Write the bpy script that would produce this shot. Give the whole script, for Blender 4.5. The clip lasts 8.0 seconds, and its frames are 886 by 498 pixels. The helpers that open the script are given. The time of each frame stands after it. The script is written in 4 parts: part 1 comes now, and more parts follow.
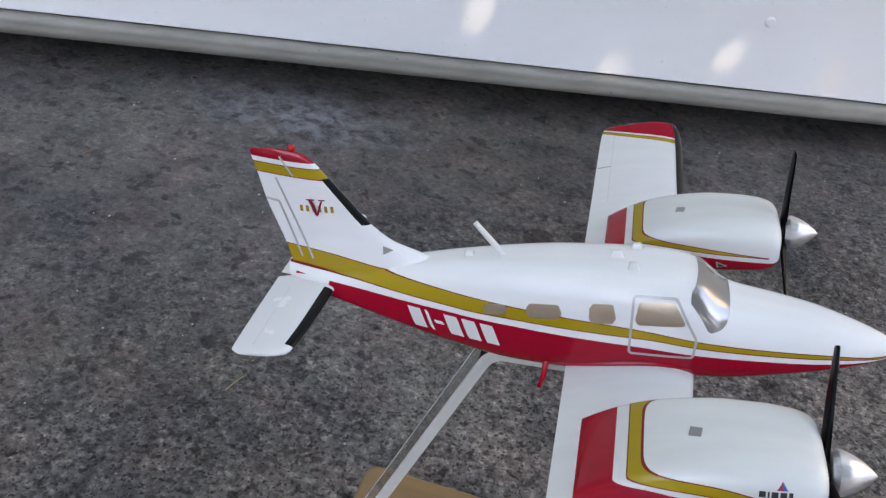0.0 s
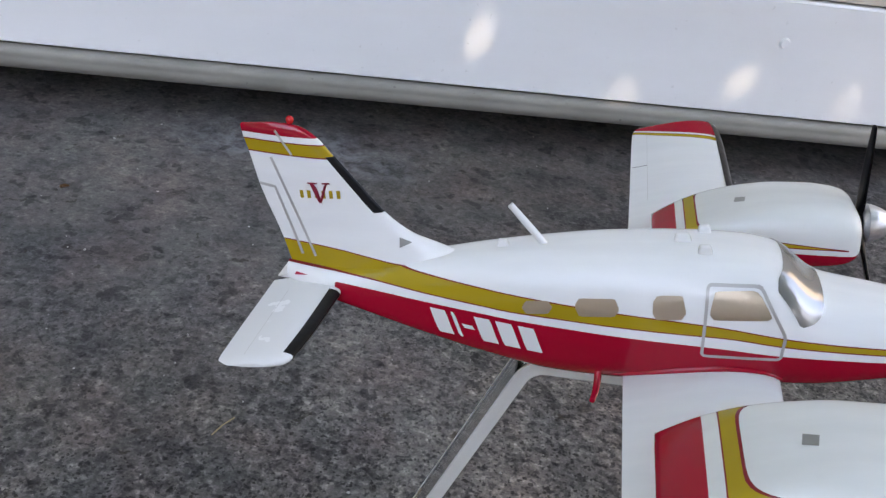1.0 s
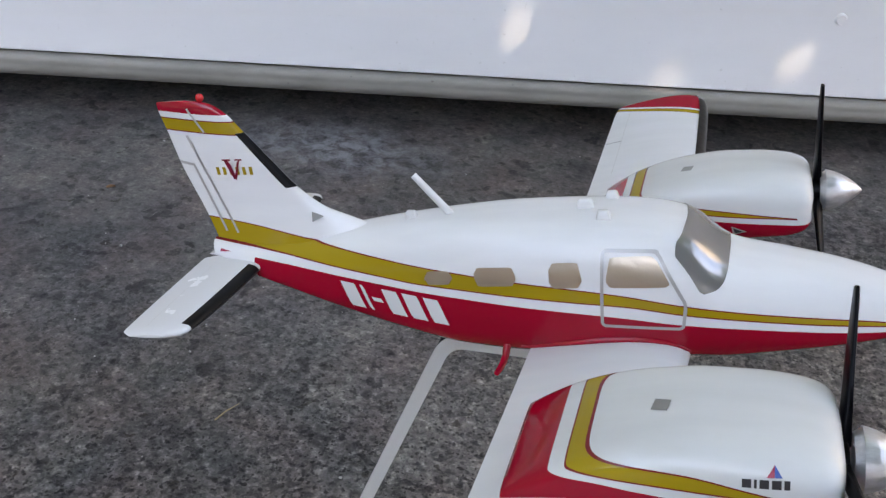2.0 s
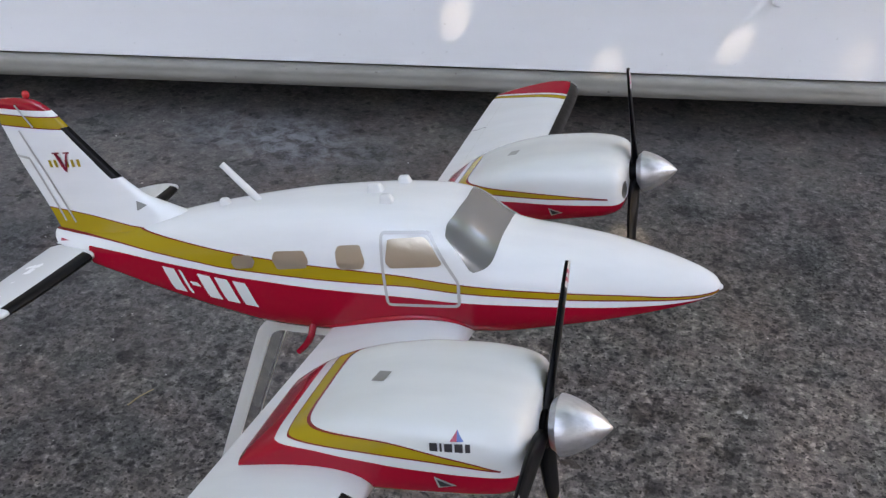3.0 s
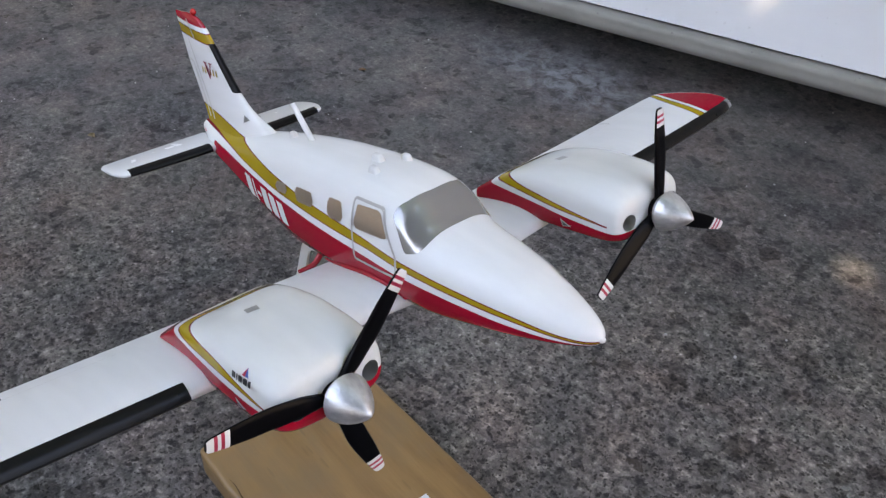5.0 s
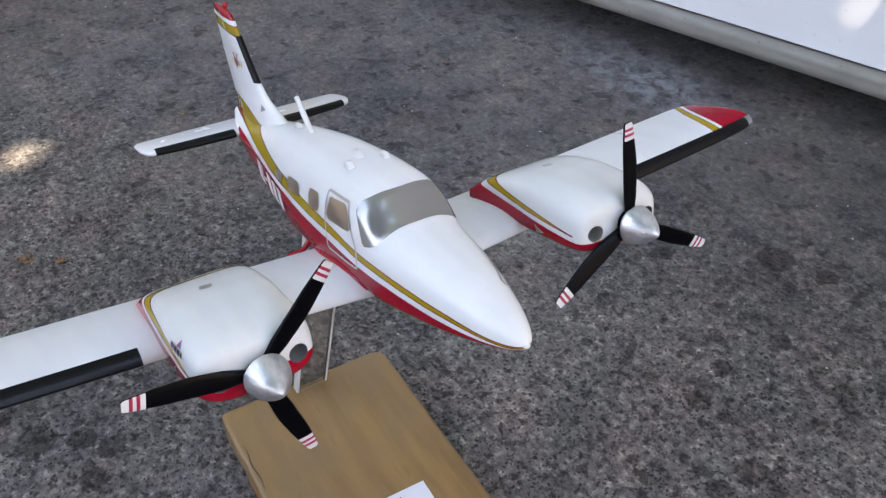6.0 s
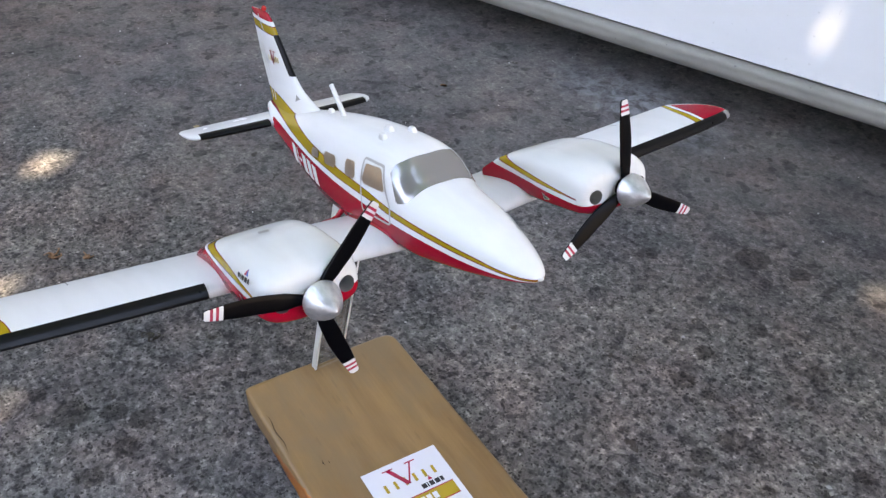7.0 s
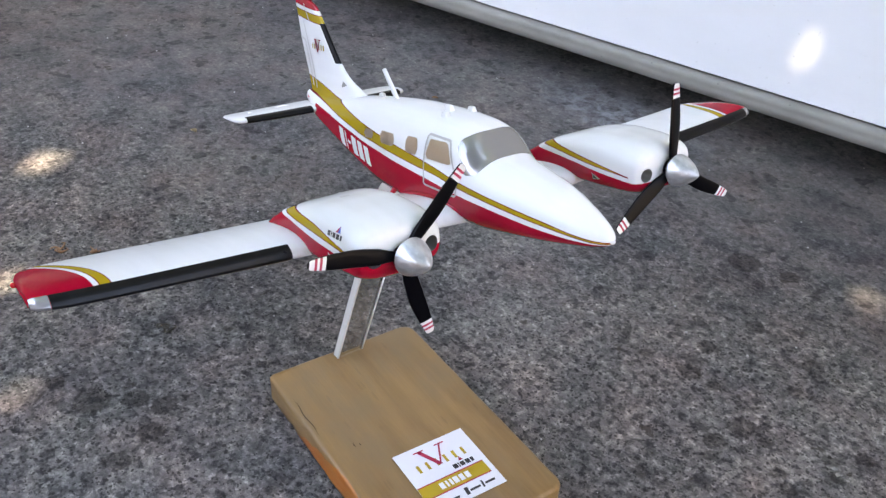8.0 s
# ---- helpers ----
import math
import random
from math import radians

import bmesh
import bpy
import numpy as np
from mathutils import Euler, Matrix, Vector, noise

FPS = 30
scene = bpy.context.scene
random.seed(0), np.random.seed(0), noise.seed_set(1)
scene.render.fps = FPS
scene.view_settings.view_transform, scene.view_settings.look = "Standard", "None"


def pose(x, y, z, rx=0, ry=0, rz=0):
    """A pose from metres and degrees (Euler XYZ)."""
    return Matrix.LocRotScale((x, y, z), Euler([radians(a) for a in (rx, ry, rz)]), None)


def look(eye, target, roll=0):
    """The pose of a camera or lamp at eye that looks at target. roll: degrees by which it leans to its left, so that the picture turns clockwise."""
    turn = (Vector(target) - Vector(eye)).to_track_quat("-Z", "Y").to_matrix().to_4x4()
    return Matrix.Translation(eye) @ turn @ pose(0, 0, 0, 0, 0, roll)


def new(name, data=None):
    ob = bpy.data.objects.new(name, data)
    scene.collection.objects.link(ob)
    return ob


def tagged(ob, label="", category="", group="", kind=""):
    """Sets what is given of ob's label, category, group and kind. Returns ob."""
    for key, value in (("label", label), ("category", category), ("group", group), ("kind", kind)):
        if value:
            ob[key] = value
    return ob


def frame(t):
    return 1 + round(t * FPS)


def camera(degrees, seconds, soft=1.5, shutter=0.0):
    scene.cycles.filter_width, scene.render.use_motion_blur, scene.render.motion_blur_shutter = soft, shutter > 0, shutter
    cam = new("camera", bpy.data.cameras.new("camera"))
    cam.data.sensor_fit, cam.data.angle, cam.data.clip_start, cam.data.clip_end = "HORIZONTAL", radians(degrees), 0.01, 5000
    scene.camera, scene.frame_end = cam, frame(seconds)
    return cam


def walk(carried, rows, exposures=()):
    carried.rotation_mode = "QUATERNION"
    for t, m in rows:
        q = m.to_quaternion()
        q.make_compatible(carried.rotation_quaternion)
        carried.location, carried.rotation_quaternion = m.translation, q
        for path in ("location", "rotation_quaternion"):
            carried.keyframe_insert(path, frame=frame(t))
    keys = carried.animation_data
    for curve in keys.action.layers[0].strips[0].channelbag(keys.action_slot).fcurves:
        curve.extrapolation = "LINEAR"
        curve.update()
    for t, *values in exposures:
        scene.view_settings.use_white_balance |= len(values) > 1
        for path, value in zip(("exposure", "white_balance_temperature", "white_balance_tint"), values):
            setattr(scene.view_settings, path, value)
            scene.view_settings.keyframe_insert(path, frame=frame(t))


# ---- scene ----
cam = camera(52.56, 8.0, soft=1.4)
PATH = [
    (0, (-0.1551, -0.3179, 0.4665), (-0.3511, 1.2932, -0.7023), 9.67),
    (0.5, (-0.1805, -0.3000, 0.4364), (-0.3298, 1.3619, -0.6663), 10.29),
    (1, (-0.1693, -0.2840, 0.4044), (-0.3737, 1.4092, -0.6403), 8.69),
    (1.2, (-0.1579, -0.2783, 0.3969), (-0.4082, 1.4114, -0.6434), 7.48),
    (2.3, (-0.0665, -0.2635, 0.4021), (-0.5725, 1.3497, -0.6663), 1.81),
    (2.5, (-0.0479, -0.2589, 0.4046), (-0.5677, 1.3444, -0.6720), 1.13),
    (3, (-0.0146, -0.2571, 0.4072), (-0.5185, 1.3507, -0.6703), 1.29),
    (3.5, (0.0267, -0.2559, 0.4205), (-0.5022, 1.3164, -0.6966), 3.68),
    (4, (0.0548, -0.2420, 0.4266), (-0.7004, 1.1878, -0.7504), 2.41),
    (4.5, (0.0957, -0.2159, 0.4383), (-0.8960, 1.0363, -0.7653), 1.35),
    (4.7, (0.1097, -0.2058, 0.4453), (-0.9588, 0.9667, -0.7727), 1.38),
    (5.8, (0.1546, -0.1448, 0.4614), (-1.1239, 0.7126, -0.8155), -0.38),
    (6, (0.1702, -0.1411, 0.4629), (-1.1433, 0.6865, -0.7980), -0.88),
    (6.5, (0.2008, -0.1575, 0.4628), (-1.1519, 0.6801, -0.7490), -0.97),
    (7, (0.2164, -0.1929, 0.4663), (-1.1248, 0.7032, -0.7162), 0.42),
    (7.5, (0.2222, -0.2341, 0.4635), (-1.0931, 0.7438, -0.6827), 2.51),
    (8, (0.2098, -0.2595, 0.4510), (-1.0908, 0.7700, -0.6663), 3.80),
]
walk(cam, [(t, look(eye, target, roll)) for t, eye, target, roll in PATH],
     [(0, 3.53, 8150, 14.5), (2.5, 3.45, 8250, 15), (4.5, 3.52, 8200, 15.5), (6.0, 3.68, 7850, 15), (8.0, 4.0, 7900, 15)])

# ---- world and sun ----
SUN_TO = Vector((0.45, -0.64, 0.80)).normalized()
world = bpy.data.worlds.new("world")
scene.world = world
world.use_nodes = True
wn = world.node_tree
sky = wn.nodes.new("ShaderNodeTexSky")
sky.sky_type, sky.sun_disc = "NISHITA", False
sky.sun_elevation = math.asin(SUN_TO.z)
sky.sun_rotation = math.atan2(SUN_TO.x, SUN_TO.y)
wn.links.new(sky.outputs[0], wn.nodes["Background"].inputs[0])
wn.nodes["Background"].inputs[1].default_value = 0.13
sun = new("sun", bpy.data.lights.new("sun", "SUN"))
sun.data.energy, sun.data.angle, sun.data.color = 2.4, radians(0.53), (1.0, 0.93, 0.82)
sun.matrix_world = look(SUN_TO * 10, (0, 0, 0))

# ---- materials ----
def mat(name, base=(0.5, 0.5, 0.5), rough=0.5, metal=0.0, coat=0.0):
    m = bpy.data.materials.new(name)
    m.use_nodes = True
    b = m.node_tree.nodes["Principled BSDF"]
    b.inputs["Base Color"].default_value = (*base, 1)
    b.inputs["Roughness"].default_value = rough
    b.inputs["Metallic"].default_value = metal
    b.inputs["Coat Weight"].default_value = coat
    b.inputs["Coat Roughness"].default_value = 0.12
    return m


def nd(m, kind, **inputs):
    n = m.node_tree.nodes.new("ShaderNode" + kind)
    for k, v in inputs.items():
        n.inputs[k.replace("_", " ")].default_value = v
    return n


def ln(m, a, b):
    m.node_tree.links.new(a, b)


def bsdf(m):
    return m.node_tree.nodes["Principled BSDF"]


def coords(m, scale=(1, 1, 1), kind="Object"):
    t, mp = nd(m, "TexCoord"), nd(m, "Mapping")
    ln(m, t.outputs[kind], mp.inputs["Vector"])
    mp.inputs["Scale"].default_value = scale
    return mp.outputs[0]


def ramp(m, fac, stops, mode="LINEAR"):
    r = nd(m, "ValToRGB")
    r.color_ramp.interpolation = mode
    while len(r.color_ramp.elements) < len(stops):
        r.color_ramp.elements.new(0.5)
    for e, (p, c) in zip(r.color_ramp.elements, stops):
        e.position, e.color = p, (*c, 1)
    ln(m, fac, r.inputs[0])
    return r.outputs[0]


def mixc(m, fac, a, b, blend="MIX"):
    n = nd(m, "Mix")
    n.data_type, n.blend_type = "RGBA", blend
    for sock, v in ((n.inputs[0], fac), (n.inputs[6], a), (n.inputs[7], b)):
        if isinstance(v, (int, float)):
            sock.default_value = v
        elif isinstance(v, tuple):
            sock.default_value = (*v, 1)
        else:
            ln(m, v, sock)
    return n.outputs[2]


def calc(m, op, a, b=0.0):
    n = nd(m, "Math")
    n.operation = op
    for sock, v in ((n.inputs[0], a), (n.inputs[1], b)):
        if isinstance(v, (int, float)):
            sock.default_value = v
        else:
            ln(m, v, sock)
    return n.outputs[0]


def bump(m, height, strength=0.2, distance=0.001):
    b = nd(m, "Bump", Strength=strength, Distance=distance)
    ln(m, height, b.inputs["Height"])
    ln(m, b.outputs[0], bsdf(m).inputs["Normal"])


def finish(m, scale=60, amount=0.10, relief=0.05):
    """Uneven gloss and a faint brushed-on waviness."""
    v = coords(m)
    n = nd(m, "TexNoise", Scale=scale, Detail=4.0)
    ln(m, v, n.inputs["Vector"])
    r = bsdf(m).inputs["Roughness"].default_value
    mr = nd(m, "MapRange")
    mr.inputs[3].default_value, mr.inputs[4].default_value = max(0.02, r - amount), r + amount
    ln(m, n.outputs[0], mr.inputs[0])
    ln(m, mr.outputs[0], bsdf(m).inputs["Roughness"])
    n2 = nd(m, "TexNoise", Scale=scale * 3, Detail=3.0)
    ln(m, v, n2.inputs["Vector"])
    bump(m, n2.outputs[0], relief, 0.0006)
    return m


WHITE = (0.68, 0.685, 0.69)
RED = (0.35, 0.0032, 0.020)
GOLD = (0.36, 0.25, 0.012)
MAROON = (0.20, 0.015, 0.02)
GREY_LINE = (0.42, 0.41, 0.40)

paint_white = finish(mat("white_gloss_paint", WHITE, 0.26), 60, 0.05, 0.03)
paint_red = finish(mat("red_gloss_paint", RED, 0.24), 60, 0.05, 0.03)
paint_line = finish(mat("silver_grey_paint", GREY_LINE, 0.35, 0.3))
decal_gold = finish(mat("gold_decal", GOLD, 0.30))
decal_red = finish(mat("red_decal", (0.36, 0.012, 0.05), 0.3))
emblem_red = finish(mat("dark_red_emblem_decal", (0.22, 0.008, 0.03), 0.35))
decal_blue = finish(mat("blue_decal", (0.03, 0.09, 0.35), 0.3))
decal_black = finish(mat("black_decal", (0.015, 0.015, 0.02), 0.35))
decal_grey = finish(mat("grey_decal", (0.22, 0.22, 0.21), 0.4))
black_boot = finish(mat("black_boot_paint", (0.005, 0.005, 0.006), 0.32), 90, 0.1, 0.2)
bsdf(black_boot).inputs["Specular IOR Level"].default_value = 0.15
prop_black = finish(mat("black_propeller_paint", (0.002, 0.002, 0.003), 0.30), 90, 0.06, 0.06)
bsdf(prop_black).inputs["Specular IOR Level"].default_value = 0.07
red_plastic = finish(mat("red_plastic", (0.5, 0.01, 0.015), 0.25))
paper = finish(mat("glossy_label_paper", (0.63, 0.64, 0.69), 0.3), 200, 0.05, 0.02)
clear_plastic = mat("clear_light_lens", (0.34, 0.34, 0.36), 0.2, 0.55)
window_paint = finish(mat("pearl_beige_window_paint", (0.43, 0.355, 0.28), 0.32, 0.7), 60, 0.08, 0.5)
windshield_paint = finish(mat("pearl_grey_windshield_paint", (0.31, 0.302, 0.298), 0.17, 0.55), 140, 0.04, 0.0)


def livery(name, bands):
    """Gloss paint whose colours follow signed fields f1, f2, f3 stored on the mesh. bands: inside f1, between f1 and f2, between f2 and f3, outside."""
    m = mat(name, WHITE, 0.12)
    bsdf(m).inputs["Specular IOR Level"].default_value = 0.5
    f = []
    for key in ("f1", "f2", "f3"):
        a = nd(m, "Attribute")
        a.attribute_name = key
        f.append(a.outputs["Fac"])
    inside = [calc(m, "GREATER_THAN", x, 0.0) for x in f]
    col = mixc(m, inside[2], bands[3], bands[2])
    col = mixc(m, inside[1], col, bands[1])
    col = mixc(m, inside[0], col, bands[0])
    for x in f[:2]:
        edge = calc(m, "LESS_THAN", calc(m, "ABSOLUTE", x), 0.00022)
        col = mixc(m, edge, col, MAROON)
    # faint streaks in the colour: uneven hand-laid film and painted streaky reflections
    v = coords(m, (25, 160, 160))
    n = nd(m, "TexNoise", Scale=1.0, Detail=4.0)
    ln(m, v, n.inputs["Vector"])
    col = mixc(m, 0.14, col, ramp(m, n.outputs[0], [(0.3, (0.66, 0.67, 0.68)), (0.7, (1.08, 1.08, 1.08))]), "MULTIPLY")
    ln(m, col, bsdf(m).inputs["Base Color"])
    return finish(m, 80, 0.05, 0.06)


# the same white paint with light put in: hull brighter, shaded cowlings duller
HULL_WHITE_LIT = (0.745, 0.75, 0.755)
COWL_WHITE_SHADED = (0.655, 0.665, 0.655)
fuselage_paint = livery("fuselage_livery_paint", (HULL_WHITE_LIT, GOLD, HULL_WHITE_LIT, RED))
bsdf(fuselage_paint).inputs["Specular IOR Level"].default_value = 0.3
nacelle_paint = livery("nacelle_livery_paint", (COWL_WHITE_SHADED, GOLD, COWL_WHITE_SHADED, RED))
wing_paint = livery("wing_livery_paint", (WHITE, GOLD, WHITE, RED))
bsdf(wing_paint).inputs["Specular IOR Level"].default_value = 0.05
bsdf(nacelle_paint).inputs["Specular IOR Level"].default_value = 0.3
fin_paint = livery("fin_livery_paint", (HULL_WHITE_LIT, GOLD, HULL_WHITE_LIT, RED))


def brushed_metal():
    m = mat("worn_aluminium_paint", (0.66, 0.66, 0.65), 0.30, 0.8)
    v = coords(m, (60, 420, 420))
    n = nd(m, "TexNoise", Scale=1.0, Detail=5.0)
    ln(m, v, n.inputs["Vector"])
    ln(m, ramp(m, n.outputs[0], [(0.25, (0.44, 0.44, 0.46)), (0.6, (0.66, 0.66, 0.68))]), bsdf(m).inputs["Base Color"])
    mr = nd(m, "MapRange")
    mr.inputs[3].default_value, mr.inputs[4].default_value = 0.30, 0.48
    ln(m, n.outputs[0], mr.inputs[0])
    ln(m, mr.outputs[0], bsdf(m).inputs["Roughness"])
    dents = nd(m, "TexNoise", Scale=260.0, Detail=2.0)
    ln(m, coords(m), dents.inputs["Vector"])
    bump(m, calc(m, "ADD", n.outputs[0], calc(m, "MULTIPLY", dents.outputs[0], 1.2)), 0.45, 0.0006)
    return m


aluminium = brushed_metal()


def acrylic_clear():
    m = mat("clear_acrylic", (0.93, 0.94, 0.93), 0.04)
    bsdf(m).inputs["Transmission Weight"].default_value = 1.0
    bsdf(m).inputs["IOR"].default_value = 1.30
    return m


acrylic = acrylic_clear()
acrylic_edge = finish(mat("frosted_acrylic_edge", (0.66, 0.66, 0.63), 0.5), 300, 0.1, 0.3)
bsdf(acrylic_edge).inputs["Transmission Weight"].default_value = 0.25


def pine():
    m = mat("varnished_pine", (0.35, 0.2, 0.06), 0.45, coat=0.25)
    v = coords(m, (1.2, 11, 11))
    warp = nd(m, "TexNoise", Scale=6.0, Detail=3.0)
    ln(m, coords(m, (3, 10, 10)), warp.inputs["Vector"])
    wob = mixc(m, 0.06, v, warp.outputs["Color"], "ADD")
    w = nd(m, "TexNoise", Scale=5.0, Detail=6.0, Roughness=0.6)
    ln(m, wob, w.inputs["Vector"])
    fine = nd(m, "TexNoise", Scale=1.0, Detail=4.0)
    ln(m, coords(m, (40, 900, 900)), fine.inputs["Vector"])
    col = ramp(m, w.outputs[0], [(0.30, (0.185, 0.104, 0.040)), (0.48, (0.252, 0.150, 0.060)), (0.62, (0.295, 0.180, 0.076)), (0.75, (0.225, 0.128, 0.050))])
    col = mixc(m, 0.2, col, ramp(m, fine.outputs[0], [(0.35, (0.62, 0.55, 0.48)), (0.65, (1, 1, 1))]), "MULTIPLY")
    big = nd(m, "TexNoise", Scale=22.0, Detail=3.0)
    ln(m, coords(m), big.inputs["Vector"])
    col = mixc(m, ramp(m, big.outputs[0], [(0.50, (0, 0, 0)), (0.70, (0.55, 0.55, 0.55))]), col, (0.24, 0.145, 0.068))
    # short dark pores along the grain and rubbed, greyer patches
    pore = nd(m, "TexVoronoi", Scale=1.0)
    ln(m, coords(m, (70, 420, 420)), pore.inputs["Vector"])
    pick = nd(m, "SeparateColor")
    ln(m, pore.outputs["Color"], pick.inputs[0])
    mark = calc(m, "MULTIPLY", calc(m, "GREATER_THAN", pick.outputs[0], 0.94), calc(m, "LESS_THAN", pore.outputs["Distance"], 0.33))
    col = mixc(m, calc(m, "MULTIPLY", mark, 0.2), col, (0.085, 0.050, 0.024))
    rub = nd(m, "TexNoise", Scale=1.0, Detail=5.0, Roughness=0.6)
    ln(m, coords(m, (14, 34, 34)), rub.inputs["Vector"])
    col = mixc(m, ramp(m, rub.outputs[0], [(0.46, (0, 0, 0)), (0.64, (0.6, 0.6, 0.6))]), col, (0.20, 0.138, 0.082))
    # a bark-coloured streak along one long side
    sep = nd(m, "SeparateXYZ")
    ln(m, coords(m), sep.inputs[0])
    rim = calc(m, "LESS_THAN", calc(m, "ADD", sep.outputs[1], calc(m, "MULTIPLY", calc(m, "SUBTRACT", big.outputs[0], 0.5), 0.012)), -0.0555)
    low = calc(m, "LESS_THAN", calc(m, "SUBTRACT", sep.outputs[2], calc(m, "MULTIPLY", calc(m, "SUBTRACT", sep.outputs[0], 0.045), 0.25)), calc(m, "ADD", 0.0040, calc(m, "MULTIPLY", calc(m, "SUBTRACT", rub.outputs[0], 0.5), 0.03)))
    col = mixc(m, calc(m, "MULTIPLY", calc(m, "MULTIPLY", rim, low), 0.85), col, (0.42, 0.13, 0.020))
    col = mixc(m, 1.0, col, (0.91, 0.885, 0.78), "MULTIPLY")
    ln(m, col, bsdf(m).inputs["Base Color"])
    bump(m, fine.outputs[0], 0.2, 0.0005)
    return m


wood = pine()
wood_dark = finish(mat("dark_wood_split", (0.06, 0.035, 0.015), 0.8))


STAINS = [(-.020, .204, .011), (-.001, .206, .007), (-.088, .308, .009), (-.092, .254, .009), (-.081, .219, .010), (-.060, .222, .007), (-.022, .269, .007), (.035, .230, .007), (.048, .219, .006),
          (.022, .190, .007), (.034, .184, .007), (.049, .252, .008), (.020, .375, .010), (-.153, .378, .016), (-.022, .177, .009), (-.015, .163, .006), (-.030, .306, .010), (-.114, .207, .007), (-.032, .111, .007), (-.116, .394, .010),
          (-.292, -.166, .014), (-.261, -.126, .010), (-.277, -.140, .010), (-.324, -.181, .008), (-.241, -.143, .010), (-.228, -.171, .010)]


def ground_concrete():
    """Weathered concrete: pale cement paste pocked with fine dark pits, dark blotches, broad tones and painted shade.
    """
    m = mat("weathered_concrete", (0.1, 0.1, 0.1), 0.9)
    bsdf(m).inputs["Specular IOR Level"].default_value = 0.2
    v = coords(m)

    def cloud(scale, detail=4.0, rough=0.55, warp=0.0):
        n = nd(m, "TexNoise", Scale=scale, Detail=detail, Roughness=rough, Distortion=warp)
        ln(m, v, n.inputs["Vector"])
        return n.outputs[0]

    def cells(scale, warp=0.0):
        n = nd(m, "TexVoronoi", Scale=scale)
        ln(m, mixc(m, warp, v, wob, "ADD") if warp else v, n.inputs["Vector"])
        s = nd(m, "SeparateColor")
        ln(m, n.outputs["Color"], s.inputs[0])
        return n.outputs["Distance"], s.outputs[0], s.outputs[1]

    wn_ = nd(m, "TexNoise", Scale=400.0, Detail=2.0)
    ln(m, v, wn_.inputs["Vector"])
    wob = wn_.outputs["Color"]
    paste, fine = cloud(140.0, 5.0, 0.7), cloud(1000.0, 2.0, 0.6)
    tone, wide = cloud(4.4, 5.0, 0.62), cloud(1.5, 3.0)
    col = ramp(m, paste, [(0.36, (0.086, 0.085, 0.084)), (0.46, (0.146, 0.143, 0.138)), (0.55, (0.188, 0.184, 0.178)), (0.65, (0.33, 0.323, 0.311))])
    # sand grains, each of its own tone
    _, g1, g2 = cells(520.0, 0.0012)
    col = mixc(m, 0.6, col, ramp(m, g1, [(0.0, (0.50, 0.50, 0.51)), (0.3, (0.85, 0.85, 0.85)), (0.65, (1.05, 1.05, 1.05)), (0.93, (1.30, 1.29, 1.27)), (1.0, (1.9, 1.88, 1.84))]), "MULTIPLY")
    col = mixc(m, 0.42, col, ramp(m, fine, [(0.32, (0.60, 0.60, 0.60)), (0.5, (1, 1, 1)), (0.68, (1.3, 1.3, 1.28))]), "MULTIPLY")
    # towards the gate the concrete is trowelled smooth and only mottled
    sep = nd(m, "SeparateXYZ")
    ln(m, v, sep.inputs[0])
    off = calc(m, "SUBTRACT", sep.outputs[1], calc(m, "MULTIPLY", sep.outputs[0], 0.2747))
    slope = calc(m, "SUBTRACT", sep.outputs[1], calc(m, "MULTIPLY", sep.outputs[0], 0.69))
    worn = ramp(m, calc(m, "ADD", slope, calc(m, "MULTIPLY", calc(m, "SUBTRACT", tone, 0.5), 0.6)), [(0.30, (1, 1, 1)), (0.60, (0.34, 0.34, 0.34))])
    col = mixc(m, worn, (0.116, 0.112, 0.110), col)
    mottle = cloud(30.0, 6.0, 0.62, 0.4)
    col = mixc(m, 0.55, col, ramp(m, mottle, [(0.34, (0.50, 0.51, 0.54)), (0.44, (0.92, 0.92, 0.92)), (0.56, (1.02, 1.01, 1.0)), (0.70, (1.38, 1.35, 1.30))]), "MULTIPLY")
    # small bluish scabs and pale scuffs, plainest on the smooth part
    scab = cloud(95.0, 5.0, 0.65, 0.7)
    col = mixc(m, 0.34, col, ramp(m, scab, [(0.36, (0.52, 0.54, 0.58)), (0.43, (0.95, 0.95, 0.96)), (0.56, (1.0, 1.0, 1.0)), (0.64, (1.45, 1.47, 1.52))]), "MULTIPLY")
    # ragged dark blots of three sizes, with a crisp edge
    for scale, lo, hi, dark in ((210.0, 0.395, 0.435, 0.55), (105.0, 0.385, 0.42, 0.52), (40.0, 0.365, 0.39, 0.46)):
        n = cloud(scale, 4.0, 0.55, 0.3)
        col = mixc(m, worn if scale > 50 else 0.8, col, ramp(m, n, [(lo, (dark, dark, dark * 1.05)), (hi, (1, 1, 1))]), "MULTIPLY")
    brown = cloud(64.0, 4.0, 0.6, 0.5)
    col = mixc(m, ramp(m, brown, [(0.315, (0.75, 0.75, 0.75)), (0.345, (0, 0, 0))]), col, (0.040, 0.035, 0.028))
    # pits where the paste has worn away
    holes = None
    for scale, share, rim in ((380.0, 0.42, 0.50), (200.0, 0.70, 0.36)):
        d, s1, s2 = cells(scale, 0.0036)
        size = calc(m, "MULTIPLY", s2, rim)
        hole = calc(m, "MULTIPLY", calc(m, "GREATER_THAN", s1, share), calc(m, "LESS_THAN", d, size))
        hole = calc(m, "MULTIPLY", hole, worn)
        col = mixc(m, calc(m, "MULTIPLY", hole, 0.8), col, (0.024, 0.023, 0.023))
        holes = hole if holes is None else calc(m, "MAXIMUM", holes, hole)
    # sparse pale chips
    d, s1, s2 = cells(85.0)
